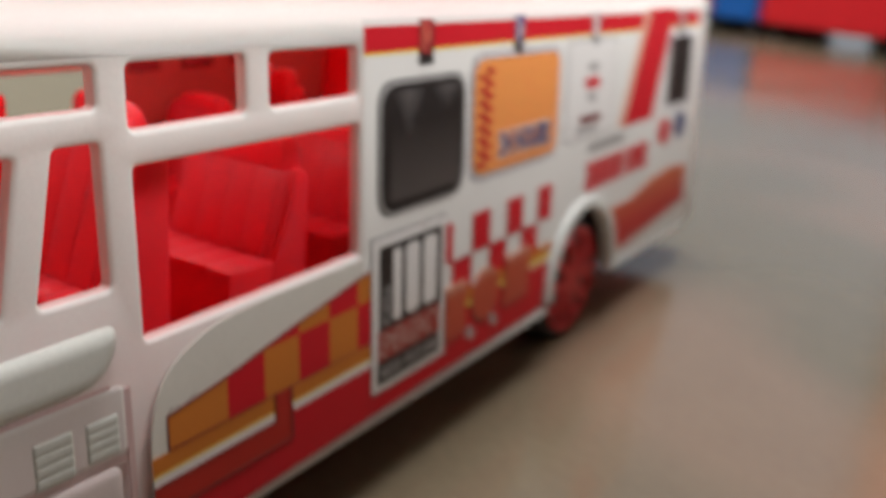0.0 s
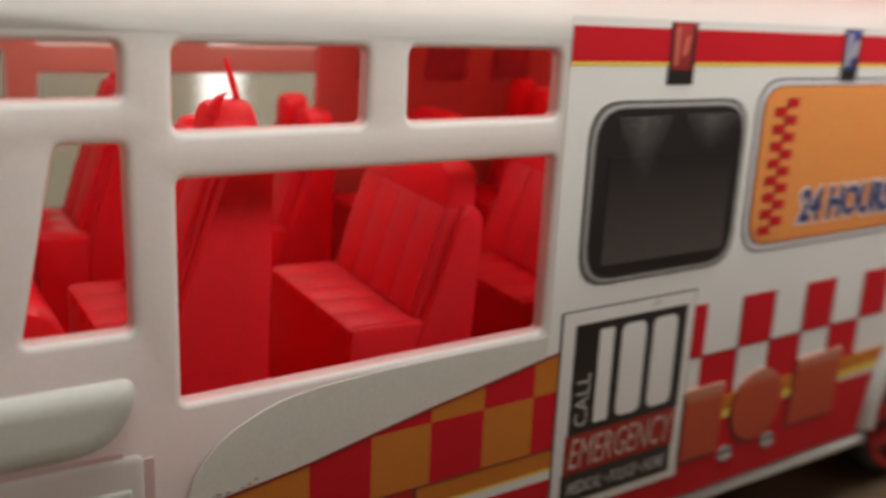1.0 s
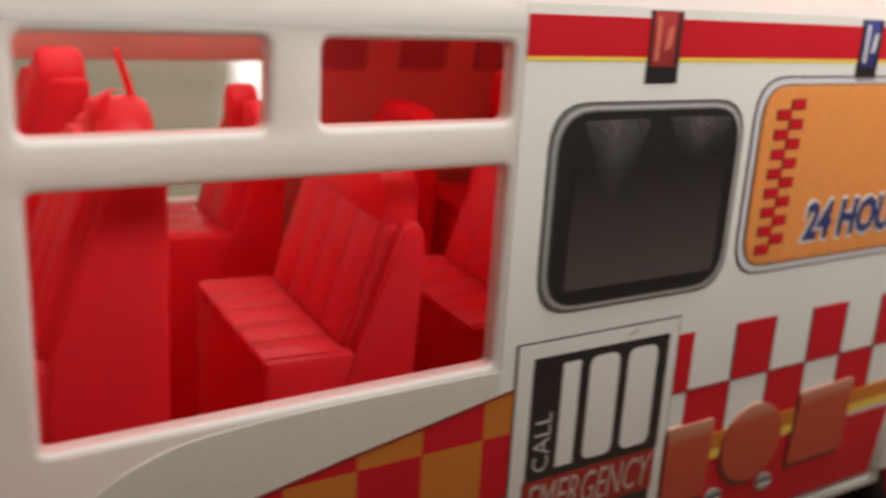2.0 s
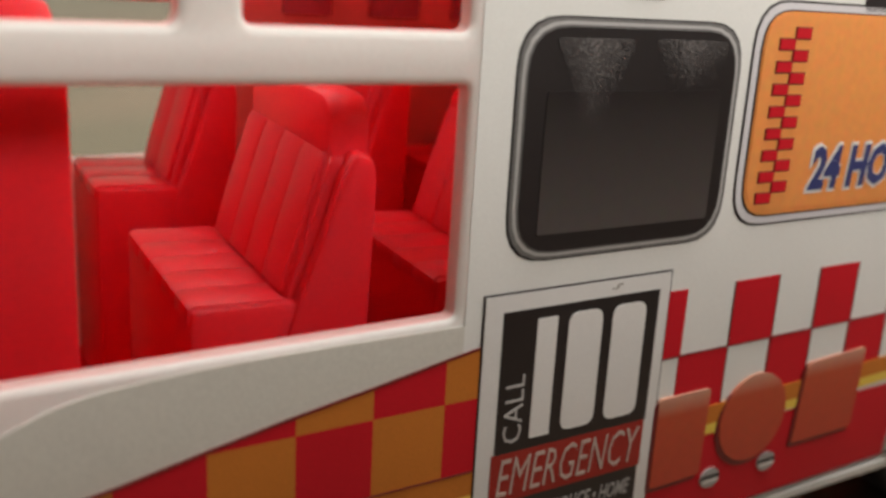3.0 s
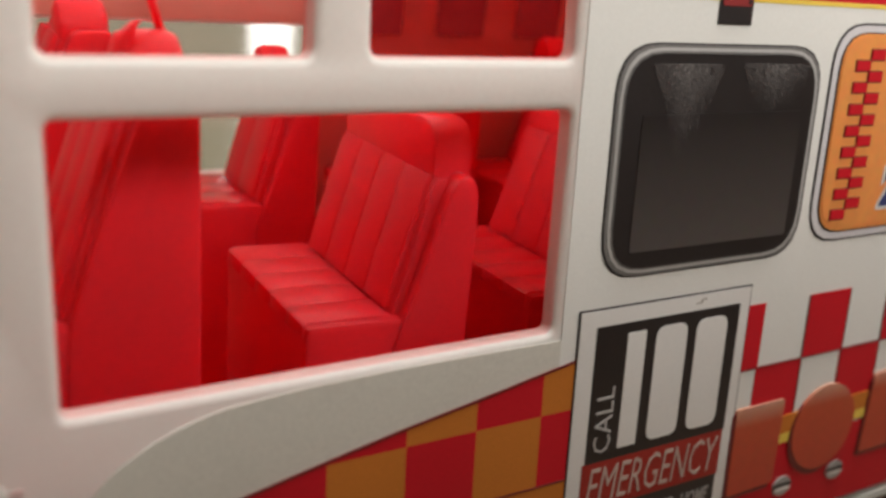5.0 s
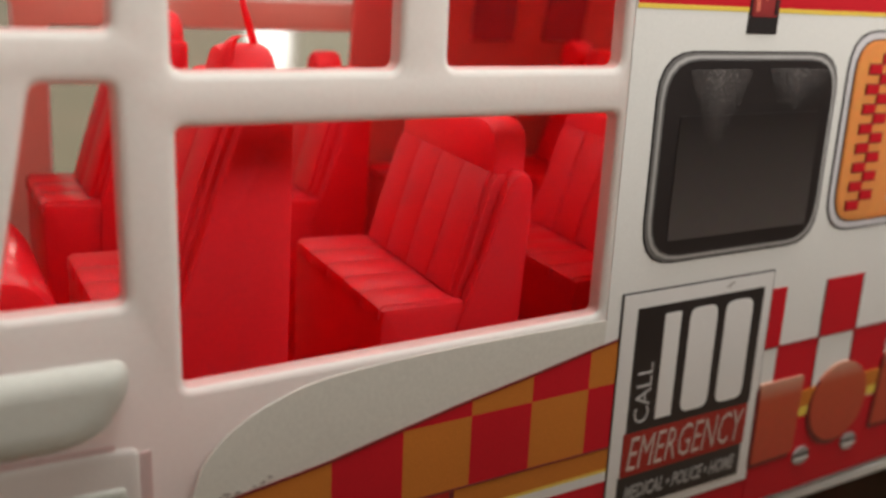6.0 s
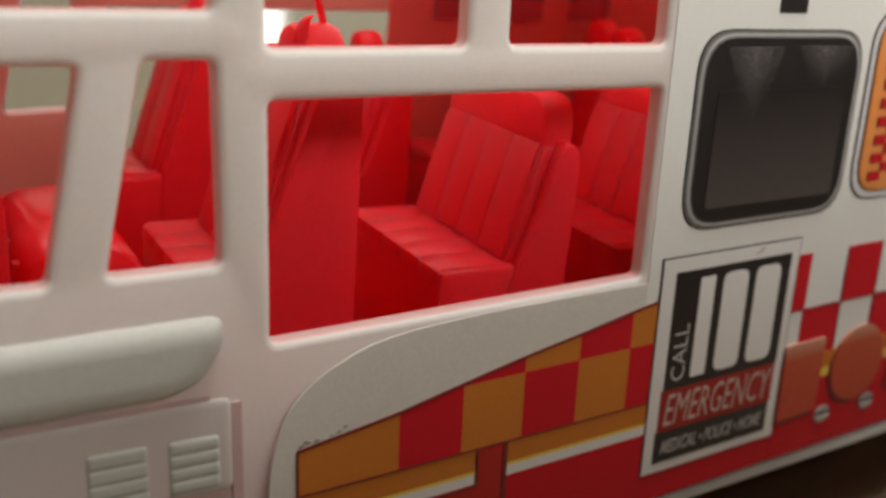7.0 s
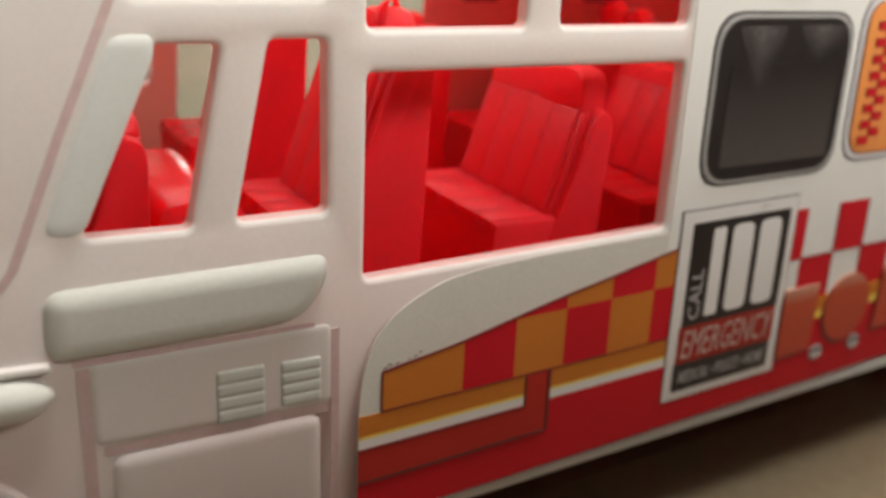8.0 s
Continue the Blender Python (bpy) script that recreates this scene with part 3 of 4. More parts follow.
# relief of the cab door
for pts, r, d, soft, wide, name in (
    ([(2.49, 1.73), (3.90, 1.755), (4.06, 1.82), (4.18, 2.02), (4.18, 2.185), (2.50, 2.155)], 0.12, 0.075, 0.06, 0.12, "raised_bar"),
    ([(2.79, 0.12), (4.14, 0.12), (4.14, 1.06), (2.80, 1.05)], 0.1, 0.035, 0.03, 0.09, "door_panel"),
    ([(2.71, 1.14), (4.22, 1.12), (4.22, 1.70), (2.71, 1.68)], 0.07, 0.012, 0.012, 0.05, "door_panel"),
):
    part(name, raised(pts, r, -0.02, d, soft, wide), SHADED_SHELL if name == "raised_bar" else SHELL, near_wall)
part("moulding", plate(round_poly([(1.6, 1.69), (2.5, 1.69), (2.5, 1.74), (1.6, 1.76)], 0.035), -0.02, 0.06, 0.02), SHELL, near_wall)
# moulded frame along the front pillar
part("window_rim", raised([(2.52, 2.47), (2.735, 2.455), (3.17, 3.44), (3.175, 3.56), (2.94, 3.56)], 0.1, -0.01, 0.02, 0.02, 0.075), SHELL, near_wall)
# side indicator: a smooth oval bead
bm = bmesh.new()
bmesh.ops.create_uvsphere(bm, u_segments=28, v_segments=16, radius=1)
for v in bm.verts:
    v.co = side(2.24 + v.co.x * 0.27, 1.55 + v.co.z * 0.13, 0.02 - v.co.y * 0.14)
part("indicator", bm, SHADED_SHELL, near_wall)
# pink plastic shows in the gaps round the door
for x0, x1, h0, h1 in ((2.635, 2.71, 0.15, 1.66), (2.62, 4.1, 1.675, 1.725), (2.76, 4.2, 1.06, 1.13), (4.215, 4.275, 0.15, 1.66)):
    part("door_gap", plate(box2(x0, x1, h0, h1, 0.012), -0.01, 0.004), PINK, near_wall)
# and in the crease along the front pillar
for (xa, ha), (xb, hb) in zip([(2.27, 2.19), (2.36, 2.31), (2.64, 3.01), (2.95, 3.74)], [(2.36, 2.31), (2.64, 3.01), (2.95, 3.74), (3.1, 4.15)]):
    part("pillar_crease", plate([(xa - 0.022, ha), (xa + 0.028, ha - 0.01), (xb + 0.028, hb - 0.01), (xb - 0.022, hb)], -0.01, 0.004), PINK, near_wall)
# two louvred vents of four slats
for x0, x1, h0, h1 in ((3.445, 3.755, 1.135, 1.495), (3.865, 4.14, 1.165, 1.485)):
    step = (h1 - h0) / 4
    part("vent", raised([(x0 - 0.015, h0 - 0.015), (x1 + 0.015, h0 - 0.015), (x1 + 0.015, h1 + 0.015), (x0 - 0.015, h1 + 0.015)], 0.04, -0.01, 0.02, 0.02, 0.04), SHADED_SHELL, near_wall)
    for k in range(4):
        a = h0 + step * k
        part("vent_slat", raised([(x0, a + 0.002), (x1, a + 0.002), (x1, a + step - 0.002), (x0, a + step - 0.002)], 0.03, 0.0, 0.027, 0.008, 0.03), SHADED_SHELL, near_wall)
# reveal that runs along the sill
part("sill_edge", plate([(2.6, -0.05), (11.9, -0.05), (11.9, 0.045), (2.6, 0.045)], -0.12, 0.03, 0.02), SHELL, near_wall)
part("sill_edge", plate([(14.4, -0.05), (18.4, -0.05), (18.4, 0.045), (14.4, 0.045)], -0.12, 0.03, 0.02), SHELL, near_wall)

# chassis, floor pan and wheels
part("chassis", block(0.5, 18.6, 0.35, 2 * MID - 0.35, 0.82, 0.93, 0.03), RED, bus, "red plastic underside")


def wheel(cx, far):
    y = 2 * MID - 0.16 if far else 0.16
    s = 1 if far else -1       # outward direction
    prof = [(0.80, -0.02), (0.87, 0.0), (0.93, -0.02), (0.985, -0.09), (1.0, -0.2), (1.0, -0.5), (0.97, -0.58), (0.8, -0.6)]
    w = part("wheel", lathe([(r, y + s * a) for r, a in prof], (cx, 0, 1.0), 56), RUBBER, bus, "black tyre on a red plastic rim")
    rim = [(0.87, -0.5), (0.87, 0.01), (0.84, 0.04), (0.79, 0.03), (0.76, -0.01), (0.74, -0.06), (0.3, -0.05), (0.28, 0.0), (0.25, 0.03), (0.0, 0.04)]
    part("rim", lathe([(r, y + s * a) for r, a in rim], (cx, 0, 1.0), 48), RIM_RED, w, "red plastic rim")
    for k in range(10):
        a = math.tau * k / 10
        bm = block(0.24, 0.76, -0.09, 0.09, -0.07, 0.07, 0.02)
        bmesh.ops.rotate(bm, verts=bm.verts, matrix=Matrix.Rotation(math.pi / 2, 3, "X"))
        bmesh.ops.rotate(bm, verts=bm.verts, matrix=Matrix.Rotation(a, 3, "Y"))
        bmesh.ops.translate(bm, verts=bm.verts, vec=(cx, y + s * -0.03, 1.0))
        part("spoke", bm, RIM_RED, w)
    return w


def wheel_well(cx, r, far):
    """A black half drum over the wheel, closed towards the inside."""
    ys = [2 * MID - y for y in (0.16, 0.95)] if far else [0.16, 0.95]
    bm = bmesh.new()
    rows = []
    for rr, y in ((r, ys[0]), (r, ys[1]), (r - 0.06, ys[1])):
        rows.append([Vector((cx + rr * math.cos(math.pi * k / 20), y, 0.96 + rr * math.sin(math.pi * k / 20))) for k in range(21)])
    vs = strip(bm, rows)
    bm.faces.new(vs[-1])
    return part("wheel_well", bm, RUBBER, bus, "black plastic wheel well")


for cx, r in ((REAR_WHEEL, 1.26), (FRONT_WHEEL, 1.14)):
    for far in (False, True):
        wheel(cx, far)
        wheel_well(cx, r, far)

# ---- inside: red moulding ----
part("floor_pan", block(1.4, 18.4, 0.3, 2 * MID - 0.3, 0.95, 1.15, 0.03), RED, bus, "red plastic floor")
part("partition", block(11.4, 11.6, 0.32, 2 * MID - 0.32, 1.1, 4.75, 0.04), RED, bus, "red plastic partition")
# red lining on the far side behind the windows, with two darker panels
part("lining", plate([(7.12, 0.3), (11.4, 0.3), (11.4, 4.2), (7.12, 4.2)], -THICK - 0.07, -THICK - 0.02, 0.02, True), LINING, bus, "pinkish red plastic lining")
# unseen sheet added under the roof to hold light off the rear seats
part("roof_shade_sheet", block(7.3, 11.4, 0.62, 2 * MID - 0.62, 5.2, 5.28, 0.03), LINING, bus, "added pinkish red sheet that dims the rear under the roof")
for x0, x1 in ((7.60, 8.06), (8.44, 8.96), (9.34, 9.86)):
    part("lining_panel", plate(box2(x0, x1, 3.27, 3.75, 0.03), -THICK - 0.10, -THICK - 0.071, 0, True), LINING_DARK, bus)


def slab_x(x0, x1, pts, r=0.05):
    """A rounded outline in y and z carried from x0 to x1, with rolled rims."""
    bm = bmesh.new()
    loops = []
    for x, o in ((x0, -r), (x0 + 0.3 * r, -0.3 * r), (x0 + r, 0), (x1 - r, 0), (x1 - 0.3 * r, -0.3 * r), (x1, -r)):
        loops.append([bm.verts.new((x, y, z)) for y, z in grown(pts, o)])
    bm.faces.new(loops[0])
    bm.faces.new(loops[-1])
    for p, q in zip(loops, loops[1:]):
        for i in range(len(p)):
            bm.faces.new((p[i - 1], p[i], q[i], q[i - 1]))
    return bm


def dome(y, z0, top, rad):
    """Outline of a headrest in y and z: straight sides under a round top."""
    ring = [(y + rad * math.cos(math.pi * k / 10), top - 1.1 * rad + 1.1 * rad * math.sin(math.pi * k / 10)) for k in range(11)]
    return [(y + rad, z0)] + ring + [(y - rad, z0)]


FLOOR_Z = 1.15


def seat_block(x, y0, y1, zs, depth):
    """The boxed-in base of a seat and its grooved cushion."""
    s = part("seat", prism([(x + 0.02, FLOOR_Z), (x + depth, FLOOR_Z), (x + depth - 0.02, zs - 0.1), (x + 0.56, zs - 0.032), (x + 0.05, zs - 0.014), (x + 0.022, zs - 0.03), (x + 0.012, zs - 0.1)], y0, y1), RED, bus, "glossy red plastic seat")
    ribs = max(2, round((y1 - y0 - 0.1) / 0.25))
    w = (y1 - y0 - 0.08) / ribs
    for k in range(ribs):
        q = y0 + 0.04 + k * w
        part("rib", prism([(x + 0.005, zs - 0.1), (x + 0.012, zs - 0.02), (x + 0.045, zs), (x + 0.55, zs - 0.02), (x + 0.58, zs - 0.1)], q + 0.001, q + w - 0.001, 0.008), RED if y0 < 2 else RED_GLOSS, s)
    return s


def padded_back(s, x, y0, y1, foot, head, thick=0.12):
    """Upright pads side by side, from the cushion to the top of the back."""
    (xa, za), (xb, zb) = foot, head
    pads = max(2, round((y1 - y0) / 0.34))
    w = (y1 - y0) / pads
    for k in range(pads):
        q = y0 + k * w
        face = [(x + xa, za), (x + xa + 0.3 * (xb - xa) - 0.012, za + 0.3 * (zb - za)), (x + xb - 0.035, zb - 0.06), (x + xb, zb), (x + xb + thick, zb - 0.01), (x + xa + thick + 0.05, za - 0.03)]
        part("pad", prism(face, q + 0.001, q + w - 0.001, 0.012), RED, s)


def bench(x, y0, y1, top=4.07, block=None, heads=()):
    """A bench that faces the front: closed ends, padded back, a ledge and a higher back board above it."""
    zs, depth = 2.95, 1.07
    s = seat_block(x, y0, y1, zs, depth)
    part("backrest", prism([(x + 0.574, zs - 0.05), (x + 0.80, 3.70), (x + 0.83, 3.74), (x + 1.06, 3.74), (x + 1.06, zs - 0.1)], y0 + 0.06, y1 - 0.06), RED, s)
    padded_back(s, x, y0 + 0.118, y1 - 0.118, (0.555, 2.94), (0.805, 3.755))
    end = round_poly([(x + 0.56, 2.7), (x + 0.61, 2.87), (x + 0.765, 3.3), (x + 0.86, 3.66), (x + 0.94, 3.785), (x + 1.055, 3.73), (x + 1.075, 3.60), (x + 1.075, FLOOR_Z), (x + 0.56, FLOOR_Z)], [0, 0, 0.2, 0.1, 0.06, 0.06, 0, 0, 0], 4)
    for q in (y0 - 0.02, y1 - 0.12):
        part("end_panel", prism(end, q, q + 0.14, 0.03), RED, s)
    b0, b1 = block or (y0 + 0.09, y1 - 0.09)
    part("upper_back", slab_x(x + 0.80, x + 1.07, round_poly([(b0, 3.45), (b1, 3.45), (b1, top), (b0, top)], [0, 0, 0.2, 0.2], 8)), RED, s)
    for y, high, rad in heads:
        part("headrest", slab_x(x + 0.72, x + 0.98, dome(y, 3.6, high, rad), 0.06), RED, s)
    return s


def tall_seat(x, y0, y1, head):
    """A single seat with tall straight ends and one round headrest."""
    zs, depth = 3.05, 1.11
    s = seat_block(x, y0, y1, zs, depth)
    part("backrest", prism([(x + 0.38, zs - 0.05), (x + 0.755, 4.16), (x + 0.8, 4.2), (x + 1.09, 4.2), (x + 1.09, zs - 0.1)], y0 + 0.06, y1 - 0.06), RED, s)
    padded_back(s, x, y0 + 0.118, y1 - 0.118, (0.36, 3.04), (0.745, 4.2))
    end = round_poly([(x + 0.40, 2.75), (x + 0.42, 3.0), (x + 0.56, 3.45), (x + 0.77, 4.06), (x + 0.83, 4.24), (x + 1.1, 4.25), (x + 1.11, FLOOR_Z), (x + 0.40, FLOOR_Z)], [0, 0.1, 0, 0, 0.06, 0.06, 0, 0], 4)
    for q in (y0 - 0.02, y1 - 0.12):
        part("end_panel", prism(end, q, q + 0.14, 0.03), RED, s)
    y, high, rad = head
    part("headrest", slab_x(x + 0.76, x + 1.1, dome(y, 3.9, high, rad), 0.07), RED, s)
    return s


# a tall seat on each side of the aisle, then rows of benches behind them
tall_seat(4.17, 0.78, 1.88, (1.2, 4.48, 0.23))
tall_seat(4.19, 2.95, 3.85, (3.2, 4.44, 0.2))
ROW = 1.53
for k in range(4):
    bench(5.79 + ROW * k, 0.57, 2.0, 4.07 if k == 0 else 3.92)
bench(5.79, 2.95, 3.9, 4.0, (2.97, 3.42), ((3.47, 4.1, 0.14),))
bench(5.79 + ROW, 2.95, 3.9, 3.92, (2.97, 3.7))
bench(5.79 + ROW * 2 - 0.1, 2.95, 3.9, 3.95, (2.97, 3.88), ((3.22, 4.17, 0.16), (3.64, 4.2, 0.16)))
# moulding thread and curl left on one headrest
bm = lathe([(0.026, 0), (0.022, 0.22), (0.016, 0.33), (0.0, 0.35)], (0, 0, 0), 10, "z")
bmesh.ops.rotate(bm, verts=bm.verts, matrix=Matrix.Rotation(radians(-17), 3, "Y"))
bmesh.ops.translate(bm, verts=bm.verts, vec=(5.2, 1.22, 4.42))
part("moulding_thread", bm, RED, bus, "thin red thread of plastic left by the mould")
bm = bmesh.new()
rows = []
for k in range(9):
    t = k / 8
    r = 0.05 * (1 - t) + 0.006
    cx, cz = 4.97 + 0.14 * t * t, 4.38 + 0.16 * math.sin(t * 1.9)
    rows.append([Vector((cx + r * math.cos(math.tau * j / 8), 1.08 + r * math.sin(math.tau * j / 8), cz)) for j in range(9)])
strip(bm, rows)
bmesh.ops.remove_doubles(bm, verts=bm.verts, dist=1e-4)
part("moulding_curl", bm, RED, bus)

# cab: dashboard, two front seats, steering wheel
part("dashboard", prism([(0.9, 1.15), (2.15, 1.15), (2.3, 2.2), (2.2, 2.95), (1.9, 3.1), (1.3, 2.7), (0.9, 2.2)], 0.35, 4.05, 0.06), RED, bus, "red plastic dashboard")
bench(2.15, 0.72, 1.5, 3.88)
bench(2.2, 2.95, 3.9, 3.9)
# rounded engine cover between the driver's place and the first seats
hood = [(3.3, FLOOR_Z), (4.1, FLOOR_Z), (4.08, 2.75), (3.99, 3.06), (3.88, 3.2), (3.75, 3.25), (3.42, 3.23), (3.34, 3.16), (3.31, 3.0)]
cover = part("engine_cover", prism(round_poly(hood, [0, 0, 0.2, 0.2, 0.15, 0.15, 0.1, 0.08, 0.08], 4), 0.98, 2.3, 0.1), RED_GLOSS, bus, "rounded glossy red plastic engine cover")
for y in (1.25, 1.62, 2.0):
    part("ridge", prism([(3.26, 1.6), (3.33, 1.6), (3.33, 3.1), (3.29, 3.1)], y - 0.04, y + 0.04, 0.02), RED, cover)
wheel_ring = bmesh.new()
R0, R1 = 0.42, 0.05
rows = []
for i in range(33):
    a = math.tau * i / 32
    row = []
    for j in range(11):
        c = math.tau * j / 10
        row.append(Vector((-(R1 * math.sin(c)), (R0 + R1 * math.cos(c)) * math.cos(a), (R0 + R1 * math.cos(c)) * math.sin(a))))
    rows.append(row)
strip(wheel_ring, rows)
bmesh.ops.remove_doubles(wheel_ring, verts=wheel_ring.verts, dist=1e-4)
spokes = joined(wheel_ring, block(-0.04, 0.04, -0.4, 0.4, -0.05, 0.05, 0.02), block(-0.5, 0.05, -0.07, 0.07, -0.07, 0.07, 0.02))
bmesh.ops.rotate(spokes, verts=spokes.verts, matrix=Matrix.Rotation(radians(-35), 3, "Y"))
bmesh.ops.translate(spokes, verts=spokes.verts, vec=(2.55, 3.35, 3.2))
part("steering_wheel", spokes, RED, bus, "red plastic steering wheel")

# ---- printed stickers on the near side ----
def smoothed(pts, times=3):
    """Cuts the corners of an open line until it bends evenly."""
    for _ in range(times):
        cut = [pts[0]]
        for (xa, ha), (xb, hb) in zip(pts, pts[1:]):
            cut += [(0.75 * xa + 0.25 * xb, 0.75 * ha + 0.25 * hb), (0.25 * xa + 0.75 * xb, 0.25 * ha + 0.75 * hb)]
        pts = cut + [pts[-1]]
    return pts


SWOOSH = smoothed([(4.42, 0.95), (4.44, 1.22), (4.52, 1.49), (4.63, 1.63), (4.78, 1.735), (4.95, 1.81), (5.15, 1.875), (5.5, 1.91), (6.17, 1.932), (7.28, 1.925)])
part("swoosh_sticker", plate([(4.42, 0.1)] + SWOOSH + [(7.28, 0.1)], -0.004, 0.006), GREYER_PAPER, bus, "greyish white sticker with a curved upper edge")
decal = part("side_sticker", plate([(7.28, 0.1), (11.75, 0.1), (11.78, 0.35)] + [(REAR_WHEEL + 1.39 * math.cos(a), 0.12 + 1.39 * math.sin(a)) for a in [math.pi * (0.93 - 0.86 * k / 20) for k in range(21)]]
    + [(14.55, 0.1), (18.4, 0.1), (18.4, 4.3), (7.28, 4.3)], -0.004, 0.006), PAPER, bus, "glossy white printed sticker sheet")
LAYER = 0.0045


def ink(name, pts, level, material, label=""):
    return part(name, plate(pts, 0.004, 0.006 + LAYER * level), material, decal, label)


def curve_h(x):
    """Lower edge of the white swoosh."""
    xs = [4.60, 5.27, 5.74, 6.21, 6.70, 7.18, 7.44]
    hs = [1.262, 1.36, 1.46, 1.555, 1.64, 1.73, 1.775]
    return float(np.interp(x, xs, hs))


def under_curve(x0, x1, h0, h1):
    """A printed square cut off by the swoosh."""
    top = [(x1 - (x1 - x0) * k / 6, min(h1, curve_h(x1 - (x1 - x0) * k / 6))) for k in range(7)]
    return [(x0, h0), (x1, h0)] + top


COLS = [4.60, 5.28, 5.75, 6.235, 6.70, 7.17, 7.43]
for i, (a, b2) in enumerate(zip(COLS, COLS[1:])):
    ink("checker_square", under_curve(a, b2, 0.965, 1.45), 1, RED_PRINT if i % 2 else ORANGE_PRINT)
    if curve_h(b2) > 1.46:
        lo = max(a, 5.70)
        pts = under_curve(lo, b2, 1.45, 1.9)
        pts = [(x, max(h, 1.45)) for x, h in pts]
        ink("checker_square", pts, 1, ORANGE_PRINT if i % 2 else RED_PRINT)
# thin dark outlines
rim_pts = [(4.60 + (7.43 - 4.60) * k / 24, curve_h(4.60 + (7.43 - 4.60) * k / 24)) for k in range(25)]
ink("outline", [(x, h - 0.006) for x, h in rim_pts] + [(x, h + 0.010) for x, h in rim_pts[::-1]], 2, DARK_RED)
ink("outline", box2(4.592, 4.606, 0.965, 1.262), 2, DARK_RED)
ink("outline", box2(4.60, 7.43, 0.958, 0.970), 2, DARK_RED)
# dirt rubbed into the swoosh's edge
for k in range(16):
    x = 4.60 + 0.34 * random.random() ** 1.6
    h = curve_h(x) + 0.02 + 0.03 * random.random() ** 2
    w = random.uniform(0.008, 0.035)
    ink("dirt_mark", round_poly([(x, h), (x + w, h + 0.12 * w - 0.004), (x + w, h + 0.12 * w + 0.004), (x + 0.4 * w, h + random.uniform(0.006, 0.014))], 0.004, 2), 1, SOOT)
# stripes under the squares: orange, yellow, white, then red
for x0, x1 in ((4.42, 5.87), (6.12, 7.43)):
    ink("stripe", box2(x0, x1, 0.80, 0.956), 1, ORANGE_PRINT)
    ink("stripe", box2(x0, x1, 0.775, 0.80), 1, YELLOW_PRINT)
    ink("stripe", box2(x0, x1, 0.70, 0.775), 1, WHITE_PRINT)
ink("red_band", box2(4.42, 8.95, 0.1, 0.70), 1, RED_PRINT)
ink("upright_bar", [(4.42, 0.445), (6.09, 0.445), (6.09, 0.955), (5.888, 0.955), (5.888, 0.685), (4.42, 0.685)], 2, BRICK_PRINT)
ink("outline", box2(6.09, 6.125, 0.43, 0.956), 3, DARK_RED)
ink("outline", box2(5.875, 5.888, 0.70, 0.956), 3, DARK_RED)
ink("outline", box2(4.42, 6.09, 0.415, 0.445), 3, DARK_RED)
ink("outline", box2(4.42, 5.88, 0.685, 0.70), 3, DARK_RED)

# emergency panel
ink("outline", box2(7.40, 8.905, 0.335, 2.095), 2, BLACK_PRINT)
panel = ink("notice_border", box2(7.412, 8.893, 0.347, 2.083), 3, WHITE_PRINT)
ink("notice_field", box2(7.545, 8.80, 1.035, 1.975), 4, BLACK_PRINT)
ink("notice_field", box2(7.525, 8.79, 0.69, 1.035), 4, BROWN_PRINT)
ink("notice_field", box2(7.51, 8.775, 0.425, 0.69), 4, BLACK_PRINT)
# the short call number stands as three plain bars
for pts in (box2(7.80, 7.955, 1.105, 1.905, 0.01), box2(8.045, 8.32, 1.105, 1.91, 0.08), box2(8.405, 8.69, 1.105, 1.91, 0.08)):
    ink("number_bar", pts, 5, WHITE_PRINT)


def lettering(text, x0, x1, h0, h1, level, material, slant=0.0, upright=False, label="", bold=0.012):
    return part("lettering", words(text, x0, x1, h0, h1, 0.006 + LAYER * level, slant, upright, bold), material, decal, label)


lettering("CALL", 7.595, 7.735, 1.10, 1.555, 5, FRAME_PALE, upright=True, bold=-0.006)
lettering("EMERGENCY", 7.575, 8.73, 0.735, 0.995, 5, WORN_PRINT, 0.03, bold=-0.008)
lettering("MEDICAL \u2022 POLICE \u2022 HOME", 7.575, 8.70, 0.495, 0.61, 5, GREY_PRINT, 0.02)
for k in range(9):
    x, h = 8.40 + random.uniform(-0.04, 0.06), 2.03 + random.uniform(-0.015, 0.02)
    ink("dirt_mark", box2(x, x + 0.015, h, h + 0.01, 0.003), 4, SOOT)


def framed_window(x0, x1, h0, h1, r):
    """A printed black window with a grey frame."""
    ink("outline", box2(x0, x1, h0, h1, r), 1, BLACK_PRINT)
    ink("frame_line", box2(x0 + 0.012, x1 - 0.012, h0 + 0.010, h1 - 0.010, r), 2, FRAME_DARK)
    ink("frame_line", box2(x0 + 0.034, x1 - 0.034, h0 + 0.028, h1 - 0.028, r), 3, FRAME_PALE)
    ink("frame_line", box2(x0 + 0.056, x1 - 0.056, h0 + 0.047, h1 - 0.047, r * 0.95), 4, FRAME_DARK)
    ink("printed_pane", box2(x0 + 0.070, x1 - 0.070, h0 + 0.060, h1 - 0.060, r * 0.9), 5, BLACK_PRINT)


framed_window(7.515, 9.295, 2.268, 3.700, 0.30)
ink("printed_reflection", box2(7.725, 9.125, 2.435, 3.28, 0.03), 6, PANE_PRINT)
for pts in ([(7.75, 3.58), (8.36, 3.58), (8.24, 3.31), (8.08, 3.02), (7.99, 3.02), (7.90, 3.31)],
            [(8.50, 3.59), (9.14, 3.58), (9.09, 3.36), (8.94, 3.30), (8.84, 3.33), (8.77, 3.20), (8.65, 3.32)]):
    ink("printed_reflection", round_poly(pts, 0.05, 3), 7, SPARKLE)

